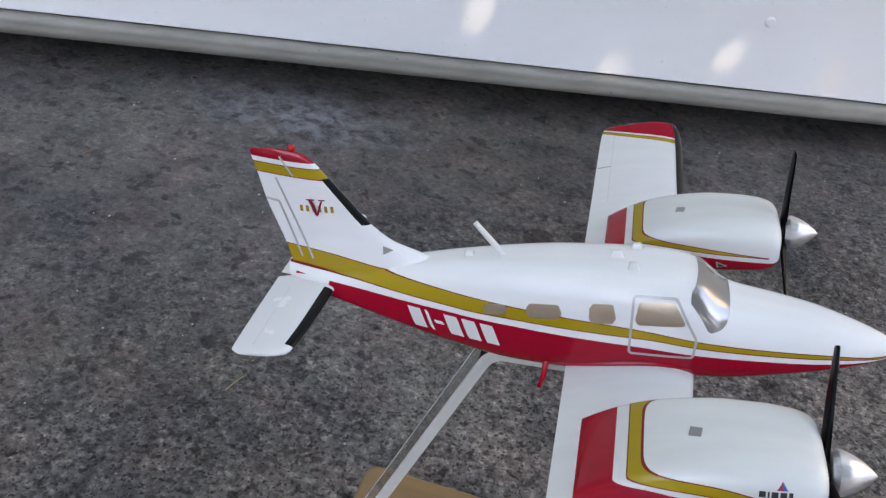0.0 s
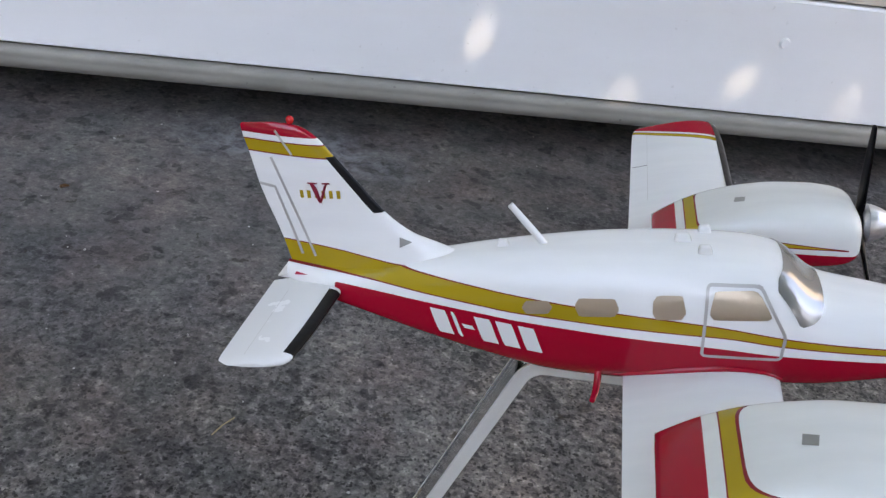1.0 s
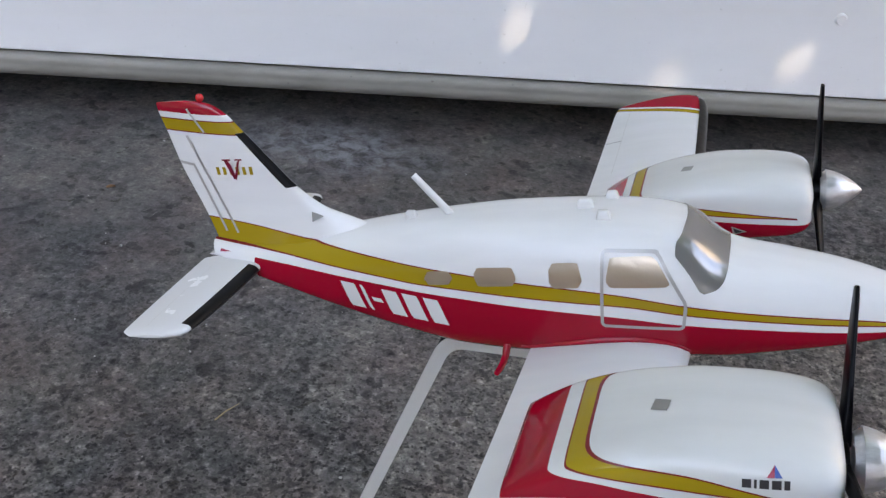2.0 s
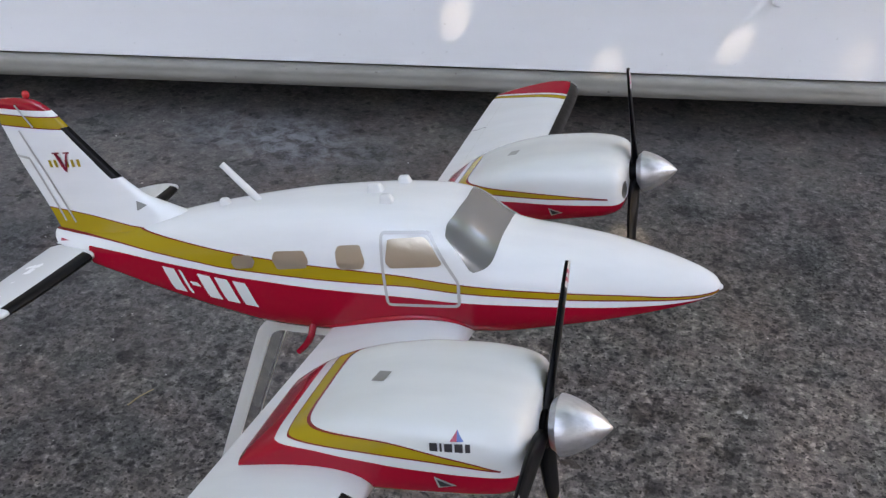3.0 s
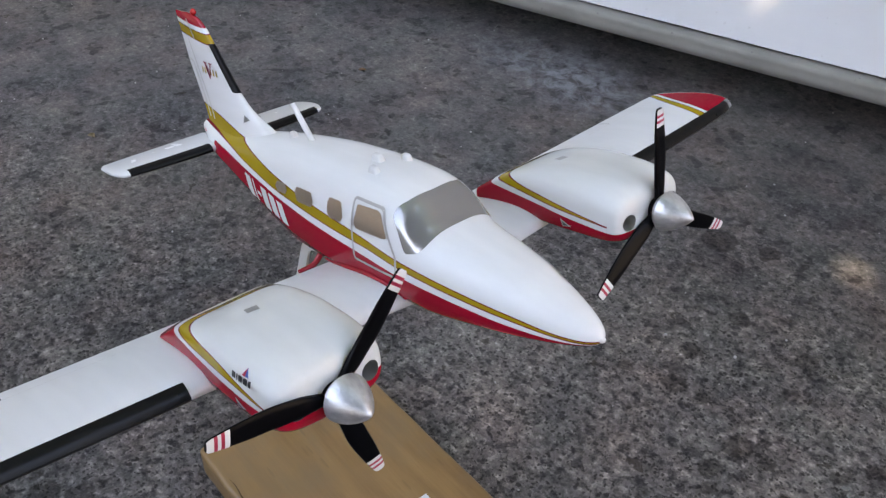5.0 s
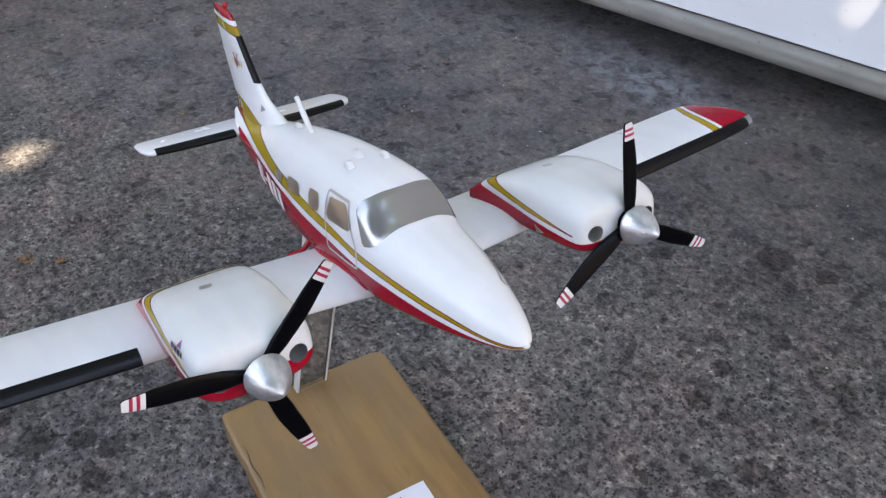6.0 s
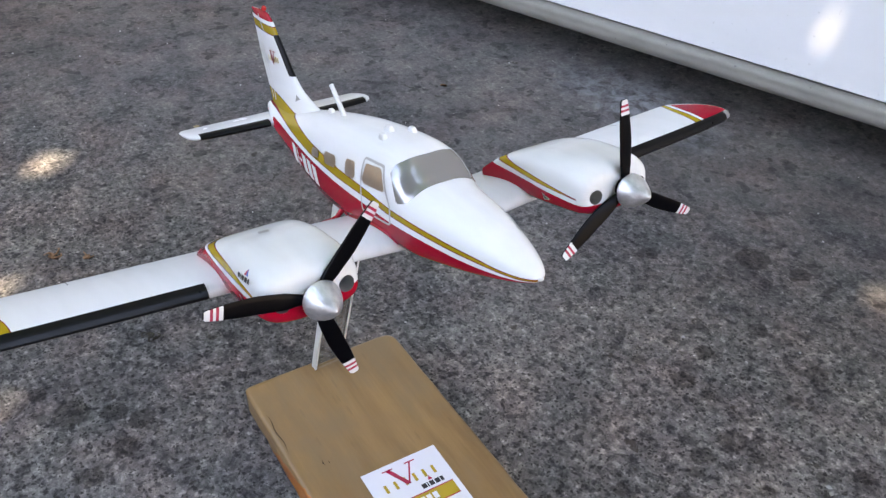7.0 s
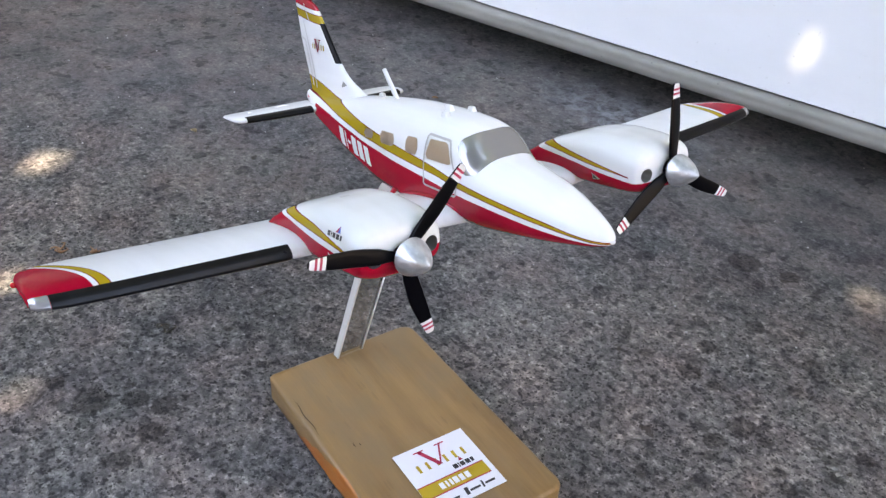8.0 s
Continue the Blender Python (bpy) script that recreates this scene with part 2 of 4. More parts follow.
    chip = calc(m, "MULTIPLY", calc(m, "GREATER_THAN", s1, 0.90), calc(m, "LESS_THAN", d, calc(m, "MULTIPLY", s2, 0.10)))
    col = mixc(m, chip, col, (0.55, 0.54, 0.52))
    # ragged dark blotches a finger wide, strewn unevenly
    ragged_v = nd(m, "TexNoise", Scale=26.0, Detail=6.0, Roughness=0.62, Distortion=0.6)
    ln(m, v, ragged_v.inputs["Vector"])
    strewn = calc(m, "ADD", ragged_v.outputs[0], calc(m, "MULTIPLY", calc(m, "SUBTRACT", cloud(5.0, 3.0), 0.5), 0.22))
    col = mixc(m, 0.5, col, ramp(m, strewn, [(0.385, (0.58, 0.58, 0.61)), (0.415, (0.70, 0.70, 0.72)), (0.45, (1, 1, 1))]), "MULTIPLY")
    # separate soft-edged dark blots, the size of a fingertip, thinning out here and there
    spread = nd(m, "TexNoise", Scale=70.0, Detail=5.0, Roughness=0.65)
    ln(m, v, spread.inputs["Vector"])
    for scale, share in ((42.0, 0.66), (75.0, 0.58)):
        spot = nd(m, "TexVoronoi", Scale=scale)
        ln(m, mixc(m, 0.018 * 42.0 / scale, v, spread.outputs["Color"], "ADD"), spot.inputs["Vector"])
        own = nd(m, "SeparateColor")
        ln(m, spot.outputs["Color"], own.inputs[0])
        reach = calc(m, "MULTIPLY", calc(m, "SUBTRACT", calc(m, "ADD", own.outputs[0], calc(m, "MULTIPLY", cloud(3.6, 3.0), 0.5)), share + 0.25), 0.95)
        core = ramp(m, calc(m, "SUBTRACT", reach, spot.outputs["Distance"]), [(0.0, (1, 1, 1)), (0.07, (0.56, 0.56, 0.58))])
        col = mixc(m, 0.85, col, core, "MULTIPLY")
    # old oil and moss stains that lie apart from one another
    loose = nd(m, "TexNoise", Scale=130.0, Detail=5.0, Roughness=0.7)
    ln(m, v, loose.inputs["Vector"])
    shaken = mixc(m, 0.011, v, loose.outputs["Color"], "ADD")
    stain = None
    for x, y, r in STAINS:
        gone = nd(m, "VectorMath")
        gone.operation = "DISTANCE"
        ln(m, shaken, gone.inputs[0])
        gone.inputs[1].default_value = (x + 0.0055, y + 0.0055, 0.0055)
        depth = calc(m, "SUBTRACT", r, gone.outputs["Value"])
        stain = depth if stain is None else calc(m, "MAXIMUM", stain, depth)
    col = mixc(m, ramp(m, calc(m, "MULTIPLY", stain, 100.0), [(0.0, (0, 0, 0)), (0.2, (1, 1, 1))]), col, mixc(m, 1.0, col, (0.48, 0.47, 0.465), "MULTIPLY"))
    # faint reddish and greenish casts
    cast = cloud(17.0, 4.0, 0.6)
    col = mixc(m, 0.8, col, ramp(m, cast, [(0.34, (0.92, 1.0, 0.98)), (0.5, (1, 1, 1)), (0.66, (1.10, 0.99, 0.98))]), "MULTIPLY")
    # broad stains
    blot2 = cloud(15.0, 5.0, 0.62)
    col = mixc(m, 0.55, col, ramp(m, blot2, [(0.33, (0.58, 0.58, 0.62)), (0.46, (0.96, 0.96, 0.97)), (0.68, (1.18, 1.16, 1.12))]), "MULTIPLY")
    col = mixc(m, 0.8, col, ramp(m, tone, [(0.34, (0.56, 0.58, 0.63)), (0.50, (0.98, 0.97, 0.96)), (0.66, (1.22, 1.18, 1.12))]), "MULTIPLY")
    col = mixc(m, 0.6, col, ramp(m, wide, [(0.42, (0.86, 0.80, 0.74)), (0.58, (1.05, 1.07, 1.10))]), "MULTIPLY")
    # sooty damp stain and the shade at the gate's foot, painted with a ragged edge
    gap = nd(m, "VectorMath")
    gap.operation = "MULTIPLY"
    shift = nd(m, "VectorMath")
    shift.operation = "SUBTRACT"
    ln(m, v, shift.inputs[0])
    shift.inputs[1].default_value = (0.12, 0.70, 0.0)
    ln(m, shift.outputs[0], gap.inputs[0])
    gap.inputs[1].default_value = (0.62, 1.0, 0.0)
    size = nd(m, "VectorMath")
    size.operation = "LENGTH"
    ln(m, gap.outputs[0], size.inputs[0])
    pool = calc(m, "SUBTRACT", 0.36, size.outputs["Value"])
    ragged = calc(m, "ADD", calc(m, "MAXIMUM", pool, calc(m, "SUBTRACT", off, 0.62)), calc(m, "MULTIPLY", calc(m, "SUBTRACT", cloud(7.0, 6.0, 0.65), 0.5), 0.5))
    damp_and_shade = ramp(m, ragged, [(0.0, (0, 0, 0)), (0.12, (1, 1, 1))])
    col = mixc(m, calc(m, "MULTIPLY", damp_and_shade, 0.12), col, mixc(m, 1.0, col, (0.46, 0.48, 0.53), "MULTIPLY"))
    # broad dark and light patches, and one bleached by old lime near the gate

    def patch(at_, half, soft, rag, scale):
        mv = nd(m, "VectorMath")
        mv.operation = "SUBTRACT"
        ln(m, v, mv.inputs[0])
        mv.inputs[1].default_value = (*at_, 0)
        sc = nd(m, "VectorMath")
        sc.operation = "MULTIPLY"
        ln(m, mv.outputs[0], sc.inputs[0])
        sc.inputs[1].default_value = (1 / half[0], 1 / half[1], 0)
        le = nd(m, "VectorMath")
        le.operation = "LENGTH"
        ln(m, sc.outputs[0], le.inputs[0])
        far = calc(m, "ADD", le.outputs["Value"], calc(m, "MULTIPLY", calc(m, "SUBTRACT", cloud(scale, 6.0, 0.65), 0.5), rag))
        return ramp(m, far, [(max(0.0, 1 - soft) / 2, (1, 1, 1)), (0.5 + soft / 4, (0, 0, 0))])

    # soft shade of a person standing by, painted into the concrete's colour
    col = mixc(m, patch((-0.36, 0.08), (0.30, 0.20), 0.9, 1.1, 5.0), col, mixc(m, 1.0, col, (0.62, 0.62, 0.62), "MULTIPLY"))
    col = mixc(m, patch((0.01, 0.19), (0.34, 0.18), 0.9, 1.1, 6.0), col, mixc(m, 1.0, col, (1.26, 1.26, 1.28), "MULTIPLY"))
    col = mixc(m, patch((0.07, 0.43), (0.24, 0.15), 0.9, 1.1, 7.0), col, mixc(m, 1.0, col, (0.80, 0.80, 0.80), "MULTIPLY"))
    lime = calc(m, "MULTIPLY", patch((-0.44, 0.50), (0.22, 0.11), 0.8, 1.2, 9.0), ramp(m, cloud(60.0, 6.0, 0.7, 0.5), [(0.42, (0, 0, 0)), (0.62, (1, 1, 1))]))
    col = mixc(m, calc(m, "MULTIPLY", lime, 0.75), col, (0.30, 0.315, 0.34))
    col = mixc(m, 1.0, col, (0.80, 0.783, 0.793), "MULTIPLY")
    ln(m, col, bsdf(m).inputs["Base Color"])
    h = calc(m, "SUBTRACT", calc(m, "ADD", calc(m, "MULTIPLY", fine, 0.35), calc(m, "MULTIPLY", paste, 0.6)), calc(m, "MULTIPLY", holes, 0.6))
    bump(m, h, 0.45, 0.0014)
    return m


concrete = ground_concrete()


def gate_paint(name, base, rough, dirt, scale=3.0):
    m = mat(name, base, rough)
    n = nd(m, "TexNoise", Scale=scale, Detail=6.0, Roughness=0.6)
    ln(m, coords(m, (1, 1, 3)), n.inputs["Vector"])
    fine = nd(m, "TexNoise", Scale=160.0, Detail=3.0)
    ln(m, coords(m, (1, 1, 1)), fine.inputs["Vector"])
    col = mixc(m, dirt, base, ramp(m, n.outputs[0], [(0.3, (0.70, 0.70, 0.68)), (0.65, (1, 1, 1))]), "MULTIPLY")
    spots = ramp(m, fine.outputs[0], [(0.24, (0.45, 0.43, 0.40)), (0.30, (1, 1, 1))])
    col = mixc(m, dirt, col, spots, "MULTIPLY")
    ln(m, col, bsdf(m).inputs["Base Color"])
    bump(m, n.outputs[0], 0.05, 0.01)
    return m


gate_white = gate_paint("white_gate_paint", (0.78, 0.79, 0.81), 0.38, 0.25)
gate_grey = gate_paint("dull_grey_rail_paint", (0.245, 0.235, 0.215), 0.55, 0.8, 16.0)
wall_beige = gate_paint("beige_wall_paint", (0.55, 0.50, 0.44), 0.7, 0.4)
wall_yard = gate_paint("weathered_render", (0.40, 0.325, 0.24), 0.8, 0.7)
# dark base that keeps reflections of the unseen left wall dim
wall_dark = gate_paint("dark_unseen_wall", (0.055, 0.060, 0.042), 0.9, 0.8)
# dark colour that stands in for the shade under the gate
dark_gap = gate_paint("dark_gap_shade", (0.05, 0.05, 0.055), 0.9, 0.6)
bark = gate_paint("bark", (0.09, 0.06, 0.04), 0.9, 0.8)
leaf_green = gate_paint("leaf_green", (0.05, 0.10, 0.03), 0.5, 0.5)
through_leaf = nd(leaf_green, "BsdfTranslucent", Color=(0.16, 0.24, 0.05, 1))
both = nd(leaf_green, "MixShader", Fac=0.45)
ln(leaf_green, bsdf(leaf_green).outputs[0], both.inputs[1])
ln(leaf_green, through_leaf.outputs[0], both.inputs[2])
ln(leaf_green, both.outputs[0], leaf_green.node_tree.nodes["Material Output"].inputs[0])
dry_leaf = gate_paint("dry_leaf", (0.21, 0.115, 0.058), 0.8, 0.5)
dark_litter = gate_paint("withered_litter", (0.030, 0.027, 0.020), 0.9, 0.6)
straw = gate_paint("dry_straw", (0.26, 0.205, 0.115), 0.8, 0.4)
pebble = gate_paint("pale_grit", (0.34, 0.33, 0.32), 0.85, 0.5)


# ---- mesh helpers ----
def mesh_of(name, bm, material):
    bmesh.ops.recalc_face_normals(bm, faces=bm.faces)
    me = bpy.data.meshes.new(name)
    bm.to_mesh(me)
    bm.free()
    me.materials.append(material)
    return me


def smooth(me, angle=35):
    for p in me.polygons:
        p.use_smooth = True
    me.set_sharp_from_angle(angle=radians(angle))


def part(name, bm, material, parent=None, label="", sharp=35):
    me = mesh_of(name, bm, material)
    smooth(me, sharp)
    ob = new(name, me)
    ob.parent = parent
    return tagged(ob, label)


def empty(name, m, parent=None):
    ob = new(name)
    ob.empty_display_size = 0.02
    ob.matrix_world = m
    return ob


def curve(pts):
    """A smooth line through pts (x, value), with no overshoot."""
    pts = sorted(pts)
    x, y = np.array([p[0] for p in pts], float), np.array([p[1] for p in pts], float)
    h, d = np.diff(x), np.diff(y) / np.diff(x)
    m = np.zeros(len(x))
    m[0], m[-1] = d[0], d[-1]
    for i in range(1, len(x) - 1):
        if d[i - 1] * d[i] > 0:
            w1, w2 = 2 * h[i] + h[i - 1], h[i] + 2 * h[i - 1]
            m[i] = (w1 + w2) / (w1 / d[i - 1] + w2 / d[i])

    def value(v):
        v = min(max(v, x[0]), x[-1])
        i = min(int(np.searchsorted(x, v, "right")) - 1, len(h) - 1)
        t = (v - x[i]) / h[i]
        return float((1 + 2 * t) * (1 - t) ** 2 * y[i] + t * (1 - t) ** 2 * h[i] * m[i] + t * t * (3 - 2 * t) * y[i + 1] + t * t * (t - 1) * h[i] * m[i + 1])
    return value


def rings(loops, close=True, caps=True):
    """A skin over equal-length loops of points; the points of a loop run round it."""
    bm = bmesh.new()
    vs = [[bm.verts.new(p) for p in loop] for loop in loops]
    n = len(loops[0])
    for a, b in zip(vs, vs[1:]):
        for i in range(n if close else n - 1):
            j = (i + 1) % n
            bm.faces.new((a[i], a[j], b[j], b[i]))
    if caps and close:
        bm.faces.new(vs[0])
        bm.faces.new(vs[-1])
    return bm


def fields(ob, f1, f2, f3):
    """Stores the three paint fields, each a function of the local point."""
    me = ob.data
    for key, f in (("f1", f1), ("f2", f2), ("f3", f3)):
        a = me.attributes.new(key, "FLOAT", "POINT")
        a.data.foreach_set("value", [f(v.co) for v in me.vertices])


def box(size, at=(0, 0, 0), bevel=0.0, segments=2):
    bm = bmesh.new()
    bmesh.ops.create_cube(bm, size=1)
    bmesh.ops.scale(bm, vec=size, verts=bm.verts)
    bmesh.ops.translate(bm, vec=at, verts=bm.verts)
    if bevel:
        bmesh.ops.bevel(bm, geom=bm.edges[:], offset=bevel, segments=segments, profile=0.5, affect="EDGES")
    return bm


def tube(path, radii, sides=12):
    """A round bar along a path of points."""
    loops = []
    path = [Vector(p) for p in path]
    for i, p in enumerate(path):
        d = (path[min(i + 1, len(path) - 1)] - path[max(i - 1, 0)]).normalized()
        a = d.orthogonal().normalized()
        b = d.cross(a)
        if i:
            a = (ref - d * ref.dot(d)).normalized()
            b = d.cross(a)
        ref = a
        loops.append([p + radii[i] * (math.cos(2 * math.pi * k / sides) * a + math.sin(2 * math.pi * k / sides) * b) for k in range(sides)])
    return rings(loops)


def grid_patch(rows):
    """A sheet over rows of points."""
    bm = bmesh.new()
    vs = [[bm.verts.new(p) for p in r] for r in rows]
    for a, b in zip(vs, vs[1:]):
        for i in range(len(a) - 1):
            bm.faces.new((a[i], a[i + 1], b[i + 1], b[i]))
    return bm


def strip(points, width, surface, lift=0.0002):
    """A painted line of that width along points (u, v) of a surface(u, v, lift); u and v in metres."""
    pts = [Vector((u, v, 0)) for u, v in points]
    fine = []
    for a, b in zip(pts, pts[1:]):
        n = max(2, int((b - a).length / 0.0012))
        fine += [a.lerp(b, k / n) for k in range(n)]
    fine.append(pts[-1])
    closed = (pts[0] - pts[-1]).length < 1e-6
    rows = []
    for i, p in enumerate(fine):
        before = fine[i - 1] if i else (fine[-2] if closed else p)
        after = fine[i + 1] if i + 1 < len(fine) else (fine[1] if closed else p)
        d = (after - before).normalized()
        s = Vector((-d.y, d.x, 0)) * width / 2
        rows.append([surface(p.x + k * s.x, p.y + k * s.y, lift) for k in (-1, 0, 1)])
    return grid_patch(rows)


def filled(outline, surface, lift=0.0002, step=0.0012):
    """A painted shape with a convex outline of (u, v) on a surface(u, v, lift)."""
    us = [p[0] for p in outline]
    u0, u1 = min(us), max(us)
    n = max(3, int((u1 - u0) / step))
    rows = []
    for i in range(n + 1):
        u = u0 + (u1 - u0) * (0.002 + 0.996 * i / n)
        vs = []
        for (a, b), (c, d) in zip(outline, outline[1:] + outline[:1]):
            if (a - u) * (c - u) <= 0 and a != c:
                vs.append(b + (d - b) * (u - a) / (c - a))
        lo, hi = min(vs), max(vs)
        k = 8
        rows.append([surface(u, lo + (hi - lo) * j / k, lift) for j in range(k + 1)])
    return grid_patch(rows)


def rounded(corners, r, n=5):
    """The outline of a polygon with its corners rounded off."""
    out = []
    m = len(corners)
    for i in range(m):
        p, a, b = Vector(corners[i]), Vector(corners[i - 1]), Vector(corners[(i + 1) % m])
        s, e = p + (a - p).normalized() * r, p + (b - p).normalized() * r
        for k in range(n + 1):
            t = k / n
            q = s * (1 - t) ** 2 + p * 2 * t * (1 - t) + e * t * t
            out.append((q.x, q.y))
    return out

# ---- the setting ----
def sheet(name, x0, x1, y0, y1, z, material):
    bm = bmesh.new()
    bm.faces.new([bm.verts.new(p) for p in ((x0, y0, z), (x1, y0, z), (x1, y1, z), (x0, y1, z))])
    return new(name, mesh_of(name, bm, material))


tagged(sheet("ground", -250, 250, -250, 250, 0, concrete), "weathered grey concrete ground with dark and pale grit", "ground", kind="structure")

GATE = pose(0, 0.6561, 0, 0, 0, math.degrees(math.atan(0.2747)))
gate = empty("white_gate", GATE)
tagged(gate, "white painted sheet metal gate with a grey rounded bottom rail", "gate", kind="structure")
rail_shape = [(-0.001, 0.0446), (-0.006, 0.0449), (-0.0095, 0.0464), (-0.0118, 0.0490), (-0.013, 0.0524), (-0.0131, 0.0548), (-0.0128, 0.057), (-0.0125, 0.0584), (-0.0126, 0.0598), (-0.0126, 0.0618), (-0.012, 0.0642), (-0.0106, 0.0656), (-0.008, 0.0664), (-0.001, 0.0666), (0.012, 0.0666), (0.012, 0.0446)]
part("bottom_rail", rings([[(x, y, z) for y, z in rail_shape] for x in np.linspace(-1.3, 4, 24)]), gate_grey, gate, "dull grey rounded bottom rail")
panel_shape = [(0.0, 0.0686), (-0.0015, 0.0699), (-0.0015, 0.1897), (0.001, 0.1917), (0.03, 0.1917), (0.03, 0.0686)]
part("panel", rings([[(x, y, z) for y, z in panel_shape] for x in (-1.3, -0.6, 0, 2, 4)]), gate_white, gate, "", 20)
part("upper_panel", box((5.3, 0.04, 1.9), (1.35, 0.024, 1.1437), 0.002), wall_beige, gate, "beige upper panel", 20)
stud = bmesh.new()
bmesh.ops.create_cone(stud, cap_ends=True, segments=16, radius1=0.006, radius2=0.0045, depth=0.003)
bmesh.ops.rotate(stud, cent=(0, 0, 0), matrix=Matrix.Rotation(radians(90), 3, "X"), verts=stud.verts)
bmesh.ops.translate(stud, vec=(0.0322, -0.003, 0.148), verts=stud.verts)
part("rivet", stud, gate_white, gate)
# unseen wall added behind the gap to block light and keep it dark
backing = part("wall_plinth", box((8, 0.3, 2.0), (0, 0.31, 1.0), 0.01), dark_gap)
backing.matrix_world = GATE
tagged(backing, "unseen dark wall added behind the gate's gap to keep it shaded", "wall", kind="structure")

# plain unseen walls added to close the yard and dim low light and reflections
for n, (size, at_) in enumerate((((0.2, 9, 4.8), (-4.6, -2.0, 2.4)), ((0.2, 9, 2.4), (4.9, -2.0, 1.2)), ((9.7, 0.2, 2.4), (0.15, -6.0, 1.2)))):
    w = part("wall_%d" % (n + 1), box(size, (0, 0, 0), 0.01), wall_dark if n == 0 else wall_yard)
    w.matrix_world = pose(*at_)
    tagged(w, "plain unseen wall added to close the yard and dim low light", "wall", kind="structure")

# ---- the tree whose crown shades the place ----
def shade_tree():
    base = Vector((1.75, -2.55, 0))
    tree = empty("shade_tree", pose(*base))
    tagged(tree, "leafy tree shading the yard, sunlight falling through its gaps", "tree")
    rnd = random.Random(4)
    u = SUN_TO.orthogonal().normalized()
    w = SUN_TO.cross(u)
    holes = []
    for p, size in SUNSPOTS:
        p = Vector(p)
        holes.append((p.dot(u), p.dot(w), size))
    heart = Vector((-0.25, 0.25, 0.1)) + SUN_TO * 2.95
    fork = heart + Vector((0.25, -0.35, -0.45)) - base
    part("trunk", tube([(0, 0, 0), (0.03, -0.02, 0.25), fork * 0.45 + Vector((0.06, -0.05, 0.05)), fork, fork + Vector((-0.1, 0.1, 0.3))], [0.15, 0.115, 0.09, 0.065, 0.03]), bark, tree)
    # limbs from the fork out through the crown
    made = 0
    for k in range(400):
        if made == 14:
            break
        d = Vector((rnd.uniform(-1, 1), rnd.uniform(-1, 1), rnd.uniform(-0.25, 0.7)))
        end = heart - base + d.normalized() * Vector((1.0, 1.0, 0.5)).dot((abs(d.x), abs(d.y), abs(d.z))) * 0.85
        bend = fork.lerp(end, 0.5) + Vector((rnd.uniform(-0.1, 0.1), rnd.uniform(-0.1, 0.1), 0.12))
        path = [fork.lerp(bend, t) for t in (0, 0.5, 1)] + [bend.lerp(end, t) for t in (0.5, 1)]
        clear = True
        for p, q in zip(path, path[1:]):
            for t in (0, 0.1, 0.2, 0.3, 0.4, 0.5, 0.6, 0.7, 0.8, 0.9, 1):
                v = p.lerp(q, t) + base
                if any(math.hypot(v.dot(u) - hu, v.dot(w) - hw) < 0.075 + size for hu, hw, size in holes):
                    clear = False
        if clear:
            part("limb", tube(path, [0.05, 0.04, 0.032, 0.02, 0.008], 8), bark, tree)
            made += 1
    mid = Vector((-0.25, 0.25, 0.1))
    mu, mw = mid.dot(u), mid.dot(w)
    verts, faces = [], []
    for layer in range(4):
        step = 0.052
        n = int(3.4 / step)
        for i in range(-n // 2, n // 2):
            for j in range(-n // 2, n // 2):
                pu = mu + (i + 0.5 * (layer == 1)) * step + rnd.uniform(-0.012, 0.012)
                pw = mw + (j + 0.5 * (layer == 2)) * step + rnd.uniform(-0.012, 0.012)
                far = math.hypot(pu - mu, pw - mw)
                if far > 1.42 - 0.28 * noise.noise((pu * 2, pw * 2, 0)):
                    continue
                a = rnd.uniform(0, math.pi)
                ln_, wd = rnd.uniform(0.055, 0.075), rnd.uniform(0.036, 0.05)
                ca, sa = math.cos(a), math.sin(a)
                shape = [(-ln_, 0), (-0.4 * ln_, wd), (0.4 * ln_, 0.8 * wd), (ln_, 0), (0.4 * ln_, -0.8 * wd), (-0.4 * ln_, -wd)]
                blocked = False
                for hu, hw, size in holes:
                    du, dw = hu - pu, hw - pw
                    lu, lw = du * ca + dw * sa, -du * sa + dw * ca
                    if abs(lu) < ln_ + size and abs(lw) < wd + size and math.hypot(du, dw) < ln_ * 0.8 + size:
                        blocked = True
                        # a small leaf nearer the gap's rim in its place
                        away = Vector((-du, -dw))
                        d = away.length or 1e-6
                        sc = max(0.0, min(1.0, (d - size) / ln_))
                        break
                if blocked:
                    if sc < 0.12:
                        continue
                    shape = [(sc * x, sc * y) for x, y in shape]
                depth = 2.95 + rnd.uniform(-1, 1) * 0.65 * math.sqrt(max(0.04, 1 - (far / 1.5) ** 2))
                c = SUN_TO * (depth + mid.dot(SUN_TO)) + u * pu + w * pw - base
                k = len(verts)
                t1, t2 = rnd.uniform(-0.6, 0.6), rnd.uniform(-0.6, 0.6)
                for x, y in shape:
                    verts.append(c + u * (x * ca - y * sa) + w * (x * sa + y * ca) + SUN_TO * (t1 * x + t2 * y))
                faces.append(tuple(range(k, k + 6)))
